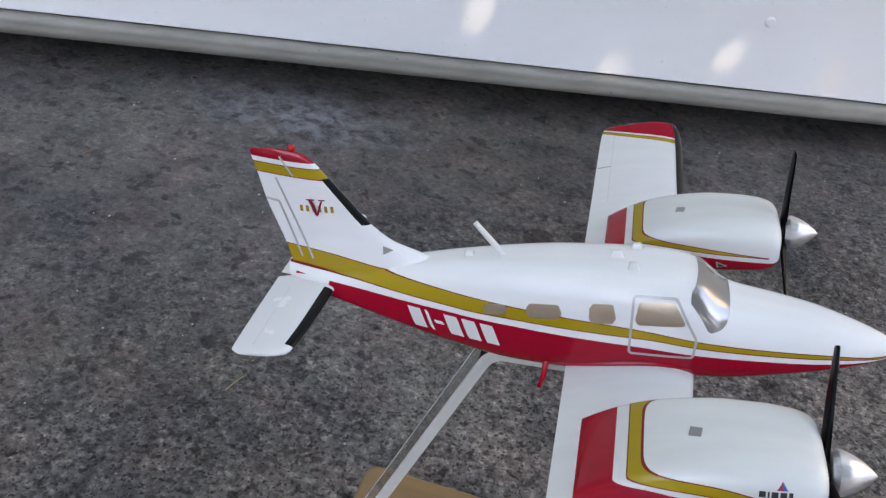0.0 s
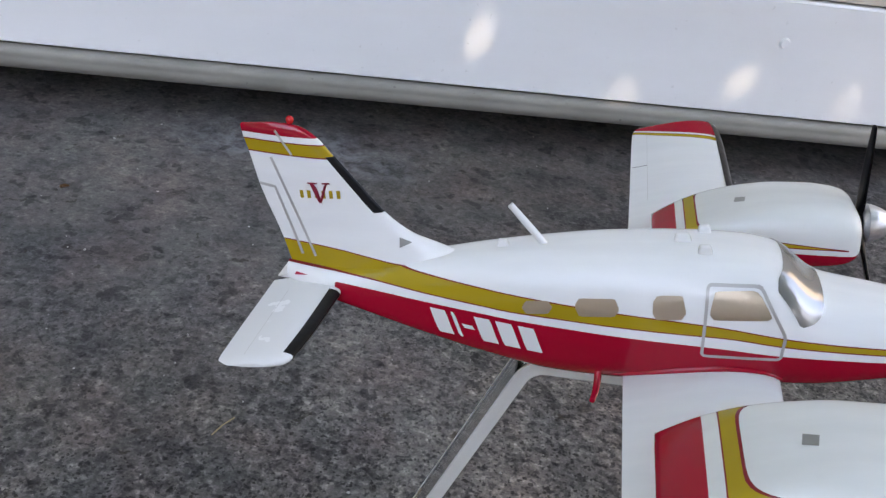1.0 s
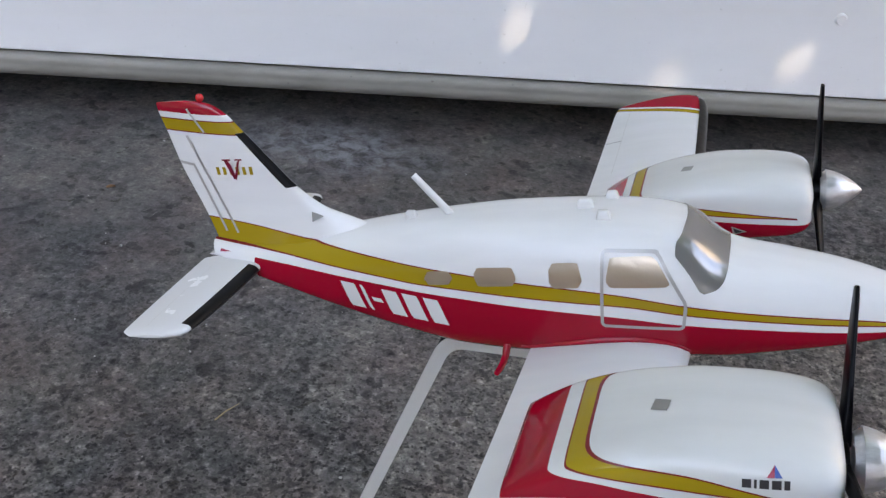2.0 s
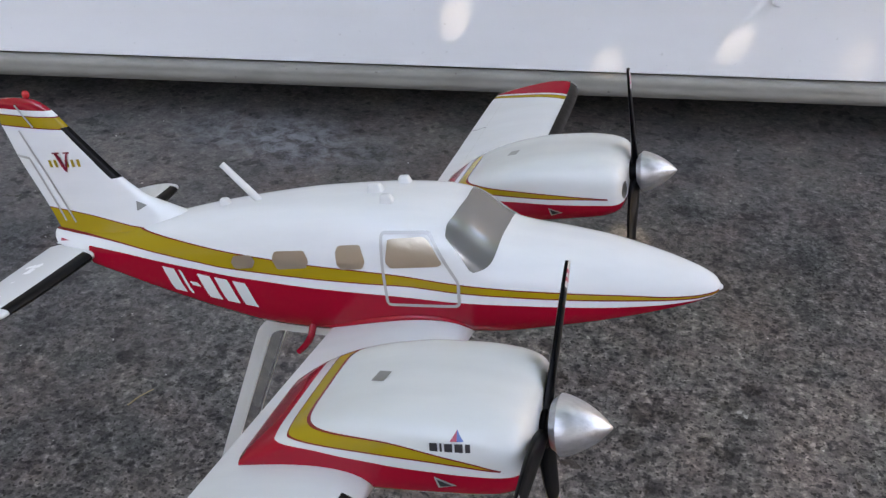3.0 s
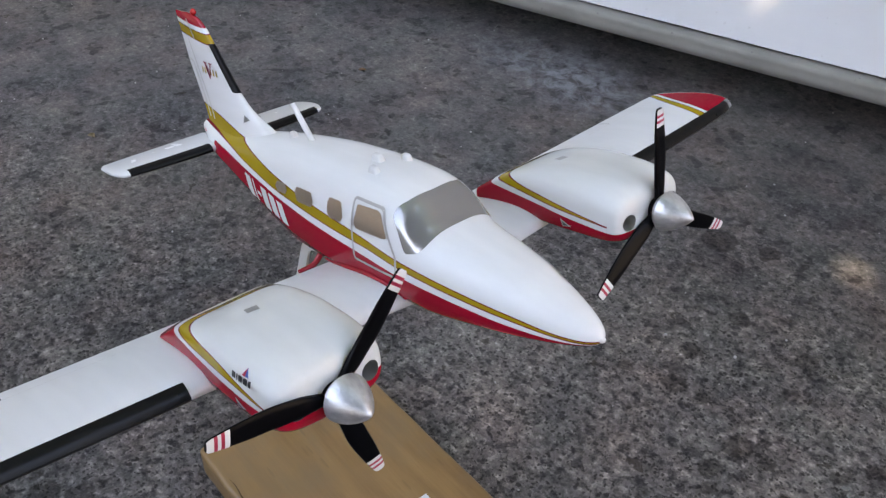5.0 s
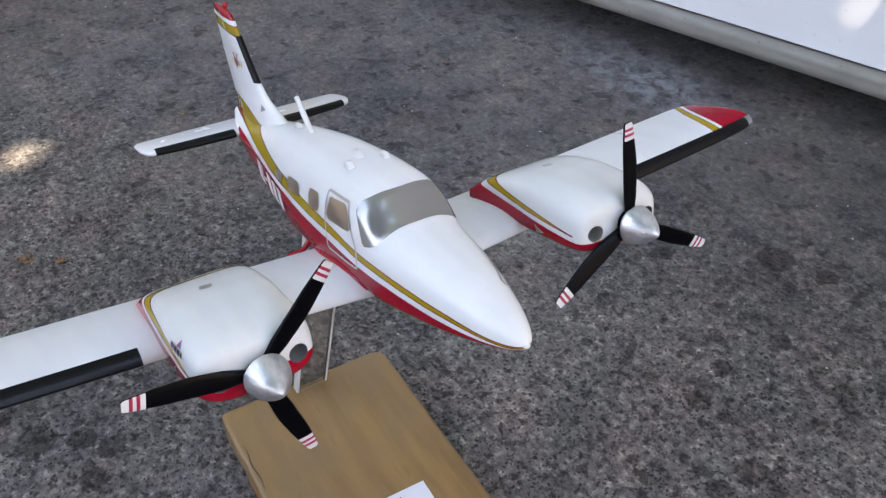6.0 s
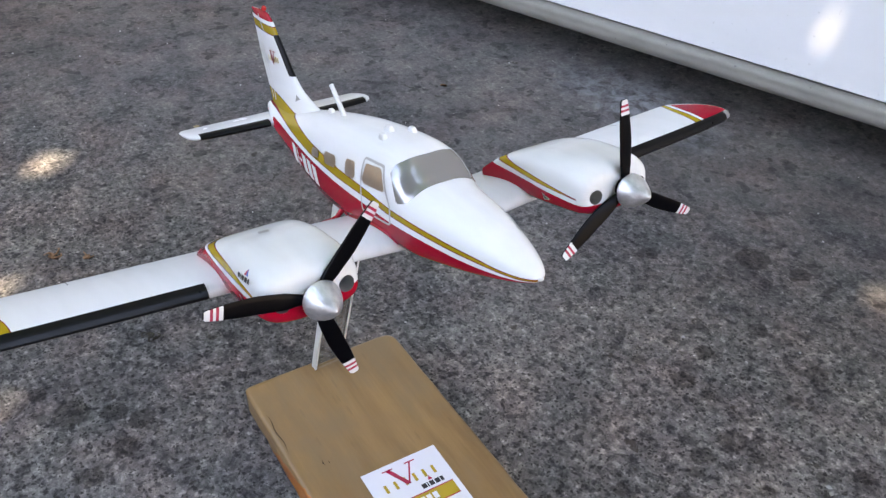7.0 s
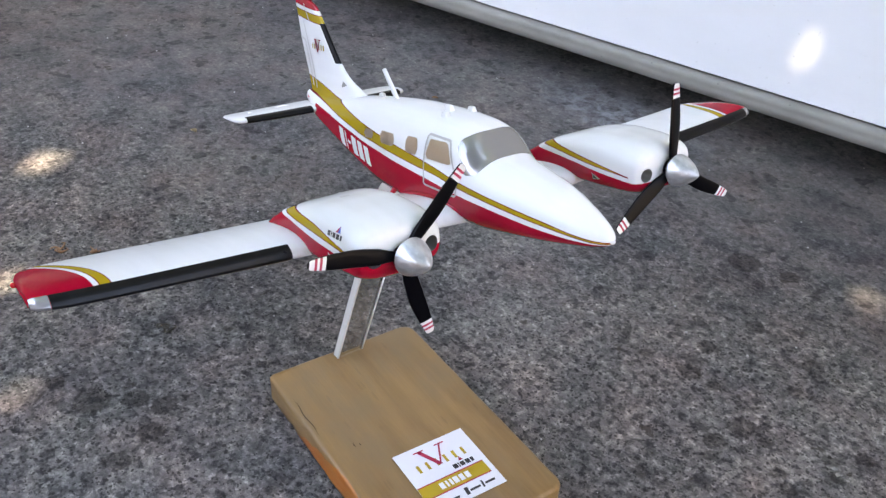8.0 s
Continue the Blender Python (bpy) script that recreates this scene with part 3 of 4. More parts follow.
    # small leaves close round each gap
    for hu, hw, size in holes:
        for k in range(900):
            r, a = size + 0.012 + 0.10 * rnd.random() ** 1.3, rnd.uniform(0, 2 * math.pi)
            pu, pw = hu + r * math.cos(a), hw + r * math.sin(a)
            if any(math.hypot(pu - ou, pw - ow) < os_ + 0.011 for ou, ow, os_ in holes):
                continue
            c = SUN_TO * (2.95 + rnd.uniform(-0.2, 0.2) + mid.dot(SUN_TO)) + u * pu + w * pw - base
            q = rnd.uniform(0, math.pi)
            k0 = len(verts)
            for x, y in ((-0.011, 0), (-0.004, 0.008), (0.005, 0.007), (0.011, 0), (0.005, -0.007), (-0.004, -0.008)):
                verts.append(c + u * (x * math.cos(q) - y * math.sin(q)) + w * (x * math.sin(q) + y * math.cos(q)))
            faces.append(tuple(range(k0, k0 + 6)))
    # unseen boughs added leaf by leaf to dim the sky overhead, clear of gaps
    over = Vector((-0.25, 0.15, 2.55))
    for k in range(OVERHEAD):
        a, r = rnd.uniform(0, 2 * math.pi), math.sqrt(rnd.random())
        p = over + Vector((1.95 * r * math.cos(a), 1.55 * r * math.sin(a), rnd.uniform(-0.3, 0.35) * (1.15 - r)))
        if noise.noise((p.x * 1.7, p.y * 1.7, 3.0)) > 0.34:
            continue
        if any(math.hypot(p.dot(u) - hu, p.dot(w) - hw) < 0.16 + size for hu, hw, size in holes):
            continue
        d = Vector((rnd.uniform(-1, 1), rnd.uniform(-1, 1), rnd.uniform(-0.35, 0.35))).normalized()
        e = Vector((rnd.uniform(-0.4, 0.4), rnd.uniform(-0.4, 0.4), 1)).cross(d).normalized()
        ln_, wd = rnd.uniform(0.07, 0.10), rnd.uniform(0.040, 0.055)
        k0 = len(verts)
        for x, y in ((-1, 0), (-0.4, 1), (0.4, 0.8), (1, 0), (0.4, -0.8), (-0.4, -1)):
            verts.append(p - base + d * x * ln_ + e * y * wd)
        faces.append(tuple(range(k0, k0 + 6)))
    me = bpy.data.meshes.new("crown")
    me.from_pydata(verts, [], faces)
    me.materials.append(leaf_green)
    crown = new("crown", me)
    crown.parent = tree
    tagged(crown, kind="stuff")


OVERHEAD = 2600
SUNSPOTS = [((-0.653, -0.091, 0), 0.012), ((-0.618, -0.116, 0), 0.009), ((-0.461, -0.181, 0), 0.008), ((-0.058, 0.423, 0), 0.0045), ((-0.328, -0.202, 0), 0.004),
            ((0.002, 0.655, 0.098), 0.0040), ((-0.117, 0.622, 0.079), 0.0015), ((0.120, 0.688, 0.095), 0.0040), ((-0.272, 0.580, 0.116), 0.0002), ((-0.266, 0.582, 0.134), 0.0006)]
shade_tree()

# ---- the wooden base with its label ----
BOARD_W, BOARD_L, BOARD_T = 0.1156, 0.1852, 0.0205
board_m = pose(-0.2266, -0.0026, 0, 0, 0, -2.4)
board = empty("wooden_base", board_m)
tagged(board, "varnished pine board with rounded corners on the concrete ground", "display base")


def board_mesh():
    loops = []
    h = BOARD_W / 2
    out = []
    corners = [((0, -h), 0.004), ((BOARD_L, -h), 0.008), ((BOARD_L, h), 0.009), ((0, h), 0.010)]
    for i, (c, r) in enumerate(corners):
        p, a, b = Vector(c), Vector(corners[i - 1][0]), Vector(corners[(i + 1) % 4][0])
        s, e = p + (a - p).normalized() * r, p + (b - p).normalized() * r
        for k in range(9):
            t = k / 8
            q = s * (1 - t) ** 2 + p * 2 * t * (1 - t) + e * t * t
            out.append((q.x, q.y))
    # finer steps along the sides, a little uneven
    fine = []
    for p, q in zip(out, out[1:] + out[:1]):
        n = max(1, int(math.dist(p, q) / 0.006))
        fine += [(p[0] + (q[0] - p[0]) * k / n, p[1] + (q[1] - p[1]) * k / n) for k in range(n)]
    mx = BOARD_L / 2
    for z, inset in ((0, 0.0010), (0.0012, 0), (0.007, 0), (0.013, 0), (BOARD_T - 0.0022, 0), (BOARD_T - 0.0009, 0.0005), (BOARD_T - 0.0002, 0.0014), (BOARD_T, 0.0028)):
        loop = []
        for x, y in fine:
            rough = 0.0010 if y < -h + 0.004 else 0.0004
            wob = rough * noise.noise((x * 70, y * 70, z * 90))
            kx, ky = (mx - inset) / mx, (h - inset) / h
            worn = 0.9 * inset if y < -0.9 * h else 0.0
            loop.append((mx + (x - mx) * kx + wob * 0.4, y * ky + wob + worn, z - 0.5 * worn))
        loops.append(loop)
    return rings(loops)


part("block", board_mesh(), wood, board, "varnished pine block", 50)


def sliver(points, w):
    rows = []
    for k, (x, y) in enumerate(points):
        t = math.sin(math.pi * k / (len(points) - 1)) * w / 2 + 0.00005
        rows.append([(x, y - t, BOARD_T + 0.0002), (x, y + t, BOARD_T + 0.0002)])
    return grid_patch(rows)


part("edge_crack", sliver([(0.032 + 0.0048 * k, -BOARD_W / 2 + 0.0036 + 0.0006 * math.sin(k * 1.3)) for k in range(9)], 0.0008), wood_dark, board, "dark split along the edge")
part("dent", sliver([(0.0865, -0.0385), (0.0890, -0.0392), (0.0915, -0.0386)], 0.0009), wood_dark, board, "small dark dent")
part("dent", sliver([(0.0890, -0.0352), (0.0903, -0.0355), (0.0916, -0.0351)], 0.0006), wood_dark, board, "small dark dent")

LABEL = pose(-0.0890, -0.0064, BOARD_T + 0.0002, 0, 0, -3.2)
label = empty("printed_label", LABEL)
tagged(label, "square white printed sticker with gold band on the board", "label")


def flat(outline, z, thick=0.00012):
    return rings([[(x, y, z) for x, y in outline], [(x, y, z + thick) for x, y in outline]])


def rect(x0, y0, x1, y1, slant=0.0):
    return [(x0, y0), (x1, y0), (x1 + slant, y1), (x0 + slant, y1)]


# the label reads from the front: its own right is +y, its own up is -x
def lab(outline):
    return [(-v, u) for u, v in outline]


S = 0.0262
part("paper", flat(lab(rect(-S, -S, S, S)), 0), paper, label)
part("band", flat(lab(rect(-S, -0.0142, S * 0.86, -0.0045)), 0.0002), decal_gold, label, "gold printed band")
part("band_edge", flat(lab(rect(-S, -0.0046, S * 0.86, -0.0039)), 0.0003), decal_red, label, "dark red band edge")
part("band_edge", flat(lab(rect(-S, -0.0148, S * 0.86, -0.0141)), 0.0003), decal_red, label, "dark red band edge")
for k in range(6):
    u = -0.0188 + k * 0.0066
    part("print_bar", flat(lab(rect(u + 0.0013, 0.0058, u + 0.0032, 0.0122)), 0.0002, 0.0001), decal_gold, label, "gold printed bar")
for sgn, wd in ((-1, 0.0030), (1, 0.0012)):
    part("emblem_stroke", flat(lab([(-0.0020 - wd / 2, 0.0062), (-0.0020 + wd / 2, 0.0062), (-0.0020 + sgn * 0.0078 + wd / 2, 0.0218), (-0.0020 + sgn * 0.0078 - wd / 2, 0.0218)]), 0.0004), decal_red, label, "dark red emblem stroke")
    part("emblem_serif", flat(lab(rect(-0.0020 + sgn * 0.0078 - 0.0036, 0.0212, -0.0020 + sgn * 0.0078 + 0.0036, 0.0221)), 0.0004), decal_red, label, "dark red emblem serif")
for u0, u1 in ((0.0035, 0.0066), (0.0072, 0.0080), (0.0088, 0.0118), (0.0126, 0.0158), (0.0165, 0.0185)):
    part("print_bar", flat(lab(rect(u0, -0.0018, u1, 0.0018)), 0.0002), decal_black, label, "black printed bar")
part("emblem_triangle", flat(lab([(0.0092, 0.0028), (0.0124, 0.0028), (0.0109, 0.0062)]), 0.0002), decal_red, label, "red printed triangle")
for k, (u0, u1) in enumerate(((-0.0125, -0.0094), (-0.0080, -0.0066), (-0.0052, -0.0035), (-0.0025, 0.0008), (0.0020, 0.0050), (0.0062, 0.0094))):
    part("mark_bar", flat(lab(rect(u0, -0.0118, u1, -0.0068)), 0.0003), paper, label, "white printed bar")
for u0, u1, v0, v1 in ((-0.021, -0.0188, -0.0235, -0.0178), (-0.0180, -0.0065, -0.0222, -0.0206), (-0.0015, 0.0010, -0.0232, -0.0175), (0.0018, 0.0095, -0.0216, -0.0200), (0.0108, 0.0122, -0.0230, -0.0176), (0.0132, 0.0205, -0.0214, -0.0198)):
    part("script_bar", flat(lab(rect(u0, v0, u1, v1, 0.0006)), 0.0002), decal_black, label, "thin black printed bar")

# ---- the acrylic stand ----
def bent_strip(path, thick, y0, y1):
    """A strip bent along path (x, z), thick metres through, from y0 to y1."""
    loops = []
    for i, (x, z) in enumerate(path):
        a, b = path[max(i - 1, 0)], path[min(i + 1, len(path) - 1)]
        d = Vector((b[0] - a[0], b[1] - a[1])).normalized()
        n = Vector((-d.y, d.x)) * thick / 2
        loops.append([(x - n.x, y0, z - n.y), (x - n.x, y1, z - n.y), (x + n.x, y1, z + n.y), (x + n.x, y0, z + n.y)])
    return rings(loops)


stand = empty("display_stand", pose(0, 0, BOARD_T))
tagged(stand, "bent clear acrylic strip stand with frosted edges on the board", "display stand")
BEND = []
foot, knee, tip = Vector((-0.2215, -0.004)), Vector((-0.1630, 0.1722)), Vector((-0.118, 0.1775))
for k in range(9):
    BEND.append(foot.lerp(knee, 0.955 * k / 8))
s0, e0 = BEND[-1], knee.lerp(tip, 0.16)
for k in range(1, 8):
    t = k / 8
    BEND.append(s0 * (1 - t) ** 2 + knee * 2 * t * (1 - t) + e0 * t * t)
for k in range(5):
    BEND.append(e0.lerp(tip, k / 4))
BEND = [(p.x, p.y) for p in BEND]
part("strip", bent_strip(BEND, 0.0052, -0.0098, 0.0088), acrylic, stand, "clear acrylic strip")
part("edge", bent_strip(BEND, 0.0054, -0.0112, -0.0099), acrylic_edge, stand, "frosted cut edge")
part("edge", bent_strip(BEND, 0.0054, 0.0089, 0.0102), acrylic_edge, stand, "frosted cut edge")

# ---- the model airplane ----
PLANE = pose(0, 0, 0.2418) @ pose(0, 0, 0, -2.88) @ pose(0, 0, 0, 0, -12, 0) @ Matrix.Scale(1.004, 4)
plane = empty("model_airplane", PLANE)
tagged(plane, "white, red and gold twin-engine model airplane on an acrylic stand", "model airplane")

# stations: distance behind the nose tip, half width, top, bottom
STATIONS = [(0.0, 0.0004, 0.0002, -0.0008), (-.0012, .0026, .0024, -.0026), (-.004, .0050, .0046, -.0042), (-.011, .0085, .0080, -.0064), (-.02, .0117, .0114, -.0086), (-.035, .0158, .0160, -.0115), (-.05, .0187, .0190, -.0137), (-.066, .0212, .0217, -.0158), (-.0695, .0216, .0230, -.0162), (-.081, .0225, .0322, -.0172), (-.086, .0228, .0342, -.0175), (-.095, .0230, .0358, -.0178), (-.113, .0229, .0366, -.0184), (-.137, .0219, .0362, -.0186), (-.16, .0200, .0345, -.0172), (-.185, .0172, .0318, -.0118), (-.205, .0147, .0286, -.0060), (-.227, .0118, .0248, .0018), (-.245, .0095, .0235, .0092), (-.262, .0035, .0240, .0165)]
half_w = curve([(s[0], s[1]) for s in STATIONS])
top_z = curve([(s[0], s[2]) for s in STATIONS])
low_z = curve([(s[0], s[3]) for s in STATIONS])
rise = curve([(-.262, 0), (-.245, .0016), (-.227, .0026), (-.205, .0028), (-.185, .0026), (-.16, .0026), (-.137, .0028), (-.113, .0030), (-.066, .0030), (-.05, .0027), (-.035, .0023), (-.02, .0017), (-.011, .0012), (-.004, .0007), (0, 0)])


def bot_z(x):
    """The keel: the belly is flattened below its widest line."""
    return low_z(x) + rise(x)


blunt_up = curve([(-0.262, 2.2), (-0.2, 2.5), (-0.15, 3.0), (-0.09, 3.0), (-0.06, 2.6), (-0.02, 2.2), (0, 2.0)])


def mid_z(x):
    return low_z(x) + 0.42 * (top_z(x) - low_z(x))


def skin(x, angle, lift=0.0):
    """The fuselage's skin at a station; angle: 0 at its right side, 90 on top, 180 at the left."""
    a = radians(angle)
    c, s = math.cos(a), math.sin(a)
    up = s >= 0
    n = blunt_up(x) if up else 2.5
    zc = mid_z(x)
    b = (top_z(x) - zc) if up else (zc - bot_z(x))
    w = half_w(x)
    y = -math.copysign(abs(c) ** (2 / n), c) * (w + lift)
    z = zc + math.copysign(abs(s) ** (2 / n), s) * (b + lift)
    return Vector((x, y, z))


def side_skin(sign):
    """A function (x, z, lift) onto the fuselage's side; sign -1: right, 1: left."""
    def at(x, z, lift=0.0):
        zc = mid_z(x)
        up = z >= zc
        n = blunt_up(x) if up else 2.5
        b = (top_z(x) - zc) if up else (zc - bot_z(x))
        q = min(0.999, abs(z - zc) / b)
        y = half_w(x) * (1 - q ** n) ** (1 / n)
        return Vector((x, sign * (y + lift), z + 0.3 * lift))
    return at


xs = [0.0, -0.0004, -0.0008, -0.0013, -0.002, -0.003, -0.0042, -0.0056, -0.0072] + list(np.arange(-0.009, -0.262, -0.0016)) + [-0.2622]
loops = [[skin(x, -90 + 360 * k / 120) for k in range(120)] for x in xs]
fuselage = part("fuselage", rings(loops), fuselage_paint, plane, "white fuselage with gold stripe and red belly", 60)
red_z = curve([(-.262, .0212), (-.2417, .0197), (-.2285, .0182), (-.2172, .0169), (-.2063, .0156), (-.1955, .0144), (-.1849, .0133), (-.1749, .0121), (-.1546, .0105), (-.135, .0090), (-.1157, .0078), (-.1013, .0067), (-.082, .0046), (-.0645, .0030), (-.047, .0011), (-.030, -.0006), (-.0135, -.0019), (-.004, -.0022), (0, -.0022)])
gold_lo = curve([(-.262, .0240), (-.2527, .0233), (-.2405, .0225), (-.2287, .0215), (-.2173, .0202), (-.2062, .0188), (-.1954, .0175), (-.1849, .0163), (-.1749, .0151), (-.1546, .0139), (-.135, .0127), (-.1157, .0117), (-.1005, .0109), (-.082, .0083), (-.0645, .0060), (-.047, .0038), (-.030, .0018), (-.0135, -.0005), (-.005, -.0015), (0, -.0016)])
gold_hi = curve([(-.262, .0332), (-.2512, .0318), (-.2404, .0302), (-.229, .0280), (-.2178, .0260), (-.2056, .0249), (-.1896, .0232), (-.1749, .0215), (-.1546, .0196), (-.135, .0178), (-.1157, .0163), (-.1005, .0146), (-.082, .0114), (-.0645, .0084), (-.047, .0060), (-.030, .0036), (-.0135, .0005), (-.005, -.0006), (0, -.0009)])
fields(fuselage, lambda p: p.z - gold_hi(p.x), lambda p: p.z - gold_lo(p.x), lambda p: max(p.z - red_z(p.x), (-0.2415 - p.x)))

# windshield: a wrapped pane between two edges
pane = []
ws_rear = curve([(22, -.0773), (31, -.0803), (38.5, -.0830), (44, -.0847), (54, -.0846), (68, -.0830), (90, -.0819)])
ws_front = curve([(22, -.0760), (27, -.0739), (34, -.0717), (45, -.0699), (62, -.0689), (90, -.0684)])
for k in range(61):
    a = 22 + 136 * k / 60
    b = a if a <= 90 else 180 - a
    pane.append([skin(ws_rear(b) + (ws_front(b) - ws_rear(b)) * j / 10, a, 0.00025) for j in range(11)])
part("windshield", grid_patch(pane), windshield_paint, plane, "pearl grey painted windshield")

WINDOWS = [[(-.1696, .0149), (-.1589, .0161), (-.1590, .0209), (-.1695, .0199)],
           [(-.1508, .0159), (-.1360, .0170), (-.1362, .0234), (-.1510, .0225)],
           [(-.1248, .0167), (-.1138, .0174), (-.1141, .0257), (-.1248, .0252)],
           [(-.1062, .0176), (-.0855, .0182), (-.0910, .0279), (-.1058, .0273)]]
DOOR = [(-.1080, .0038), (-.0823, .0034), (-.0814, .0122), (-.0898, .0284), (-.0911, .0290), (-.1071, .0293)]
for sign in (-1, 1):
    at = side_skin(sign)
    for w in WINDOWS:
        part("window", filled(rounded(w, 0.0024), at, 0.00030), window_paint, plane, "pearl beige painted cabin window")
    d = rounded(DOOR, 0.0016)
    part("door_outline", strip(d + d[:1], 0.00105, at, 0.00022), paint_line, plane, "silver grey door outline")

# plain white printed bars along the belly
BARS = [(0, 0.0058, 0.0, 1.0), (0.0078, 0.0092, 0.0, 1.0), (0.0107, 0.0150, 0.42, 0.58), (0.0165, 0.0225, 0.0, 1.0), (0.0245, 0.0305, 0.0, 1.0), (0.0327, 0.0385, 0.0, 1.0)]
for sign in (-1, 1):
    at = side_skin(sign)
    for b0, b1, v0, v1 in BARS:
        def place(u, v):
            x = -.2040 + u + 0.0030 * (1 - v)
            return (x, .0037 + 0.0100 * v - 0.115 * (u - 0))
        part("print_bar", filled([place(b0, v0), place(b1, v0), place(b1, v1), place(b0, v1)], at, 0.00025, 0.0008), paint_white, plane, "white printed bar")

# a blob of filler left on the nose tip
tip_blob = bmesh.new()
bmesh.ops.create_icosphere(tip_blob, subdivisions=2, radius=0.0014, matrix=pose(-.0007, 0, -.0008) @ Matrix.Diagonal((1, 1.1, 0.8, 1)))
part("nose_tip", tip_blob, paint_white, plane, "blunt white nose tip")
# a scrap of red paint behind the tailplane
part("paint_wedge", filled([(-.2588, .0199), (-.2529, .0208), (-.2586, .0213)], side_skin(-1), 0.0002, 0.0006), decal_red, plane, "dark red scrap of paint")
# small door on the nose's left side
part("nose_door_outline", strip([(-.0470, .0137), (-.0371, .0126), (-.0260, .0113), (-.0240, .0104), (-.0252, .0030), (-.0480, .0055), (-.0470, .0137)], 0.0008, side_skin(1), 0.0003), decal_grey, plane, "grey nose door outline")


# ---- wings, tailplane and fin: lofted aerofoils ----
def foil(n=22, up=0.62):
    """Points (c, h) round an aerofoil from the tail over the top to the nose and back below; h in parts of its thickness."""
    out = []
    cs = [0.5 * (1 + math.cos(math.pi * k / n)) for k in range(n + 1)]
    f = lambda c: (2.97 * math.sqrt(c) - 1.26 * c - 3.516 * c ** 2 + 2.843 * c ** 3 - 1.015 * c ** 4) * (1 + 0.18 * math.exp(-c / 0.06))
    for c in cs:
        out.append((c, 2 * up * f(c) * 0.5))
    for c in cs[-2:0:-1]:
        out.append((c, -2 * (1 - up) * f(c) * 0.5))
    return out


def lofted(sections, axis, up=0.62, front=1.0, swell=0.0):
    """sections: (leading point, trailing point, thickness). front: the share of the chord that is kept; swell: metres added all round."""
    shape = [(c, h) for c, h in foil(up=up) if c <= front]
    loops = []
    for le, te, th in sections:
        le, te = Vector(le), Vector(te)
        d = (te - le).normalized()
        n = (axis - d * axis.dot(d)).normalized()
        mid = le + d * (te - le).length * 0.4
        loop = []
        for c, h in shape:
            p = le + (te - le) * c + n * h * th
            if swell:
                p += n * math.copysign(swell, h) if c > 0.004 else -d * swell
            loop.append(p)
        loops.append(loop)
    return rings(loops)


Z = Vector((0, 0, 1))
Y = Vector((0, 1, 0))
# planform: span, leading x, trailing x, trailing z, thickness
le_x = curve([(0.010, -.0800), (0.022, -.0808), (0.060, -.0822), (0.110, -.0830), (0.19, -.0842), (0.2040, -.0850), (0.2100, -.0861), (0.2143, -.0878), (0.2162, -.0902)])
te_x = curve([(0.010, -.1342), (0.120, -.1332), (0.198, -.1326), (0.2040, -.1322), (0.2090, -.1309), (0.2125, -.1282), (0.2143, -.1245), (0.2155, -.1195), (0.2162, -.1130)])
thick = curve([(0.010, .0115), (0.05, .0102), (0.12, .0090), (0.2, .0078), (0.2040, .0077), (0.2100, .0074), (0.2143, .0066), (0.2162, .0048)])


def chord(y):
    z = -0.0105 + 0.060 * y
    return (le_x(y), y, z + 0.0005), (te_x(y), y, z + 0.0004), thick(y)


WING_YS = list(np.linspace(0.012, 0.2, 70)) + [0.2025, 0.2050, 0.2070, 0.2090, 0.2108, 0.2125, 0.2140, 0.2150, 0.2157, 0.2162]


def gold_y(x):
    t = min(max((-0.0880 - x) / 0.0430, 0), 1)
    return 0.1862 + 0.0165 * t ** 1.7


def mirrored(sections, sign):
    return [((a[0], sign * a[1], a[2]), (b[0], sign * b[1], b[2]), th) for a, b, th in sections]


def top_of_wing(sign):
    """(x, span, lift) on the wing's upper side."""
    up = [(c, h) for c, h in foil() if h >= 0]
    cs, hs = [c for c, h in up][::-1], [h for c, h in up][::-1]

    def at(x, y, lift=0.0):
        le, te, th = chord(abs(y))
        c = min(max((x - le[0]) / (te[0] - le[0]), 0), 1)
        return Vector((x, sign * abs(y), le[2] + (te[2] - le[2]) * c + float(np.interp(c, cs, hs)) * th + lift))
    return at


for sign in (-1, 1):
    wing = part("wing", lofted(mirrored([chord(y) for y in WING_YS], sign), Z), wing_paint, plane, "white wing with red tip and gold band", 40)
    fields(wing, lambda p: gold_y(p.x) - abs(p.y), lambda p: gold_y(p.x) + 0.0044 - abs(p.y) + 0.030 * min(0, p.x + 0.088), lambda p: gold_y(p.x) + 0.0068 - abs(p.y) + 0.036 * min(0, p.x + 0.088))
    part("deicing_boot", lofted(mirrored([chord(y) for y in np.linspace(0.1110, 0.2096, 24)], sign), Z, front=0.105, swell=0.00035), black_boot, wing, "black painted de-icing boot")
    part("wingtip_light", lofted(mirrored([chord(y) for y in np.linspace(0.2098, 0.2163, 10)], sign), Z, front=0.10, swell=0.0003), clear_plastic, wing, "silvery clear wingtip light")
    lamp = bmesh.new()
    bmesh.ops.create_uvsphere(lamp, u_segments=14, v_segments=8, radius=0.0011)
    bmesh.ops.translate(lamp, vec=(-.116, sign * 0.2164, 0.0030), verts=lamp.verts)
    part("tip_lamp", lamp, red_plastic, wing, "small red tip lamp")
    at = top_of_wing(sign)
    part("aileron_line", strip([(-.1245, 0.118), (-.1245, 0.198)], 0.00018, at), paint_line, wing)
    part("aileron_line", strip([(-.1322, 0.158), (-.1245, 0.158)], 0.0006, at), decal_black, wing)

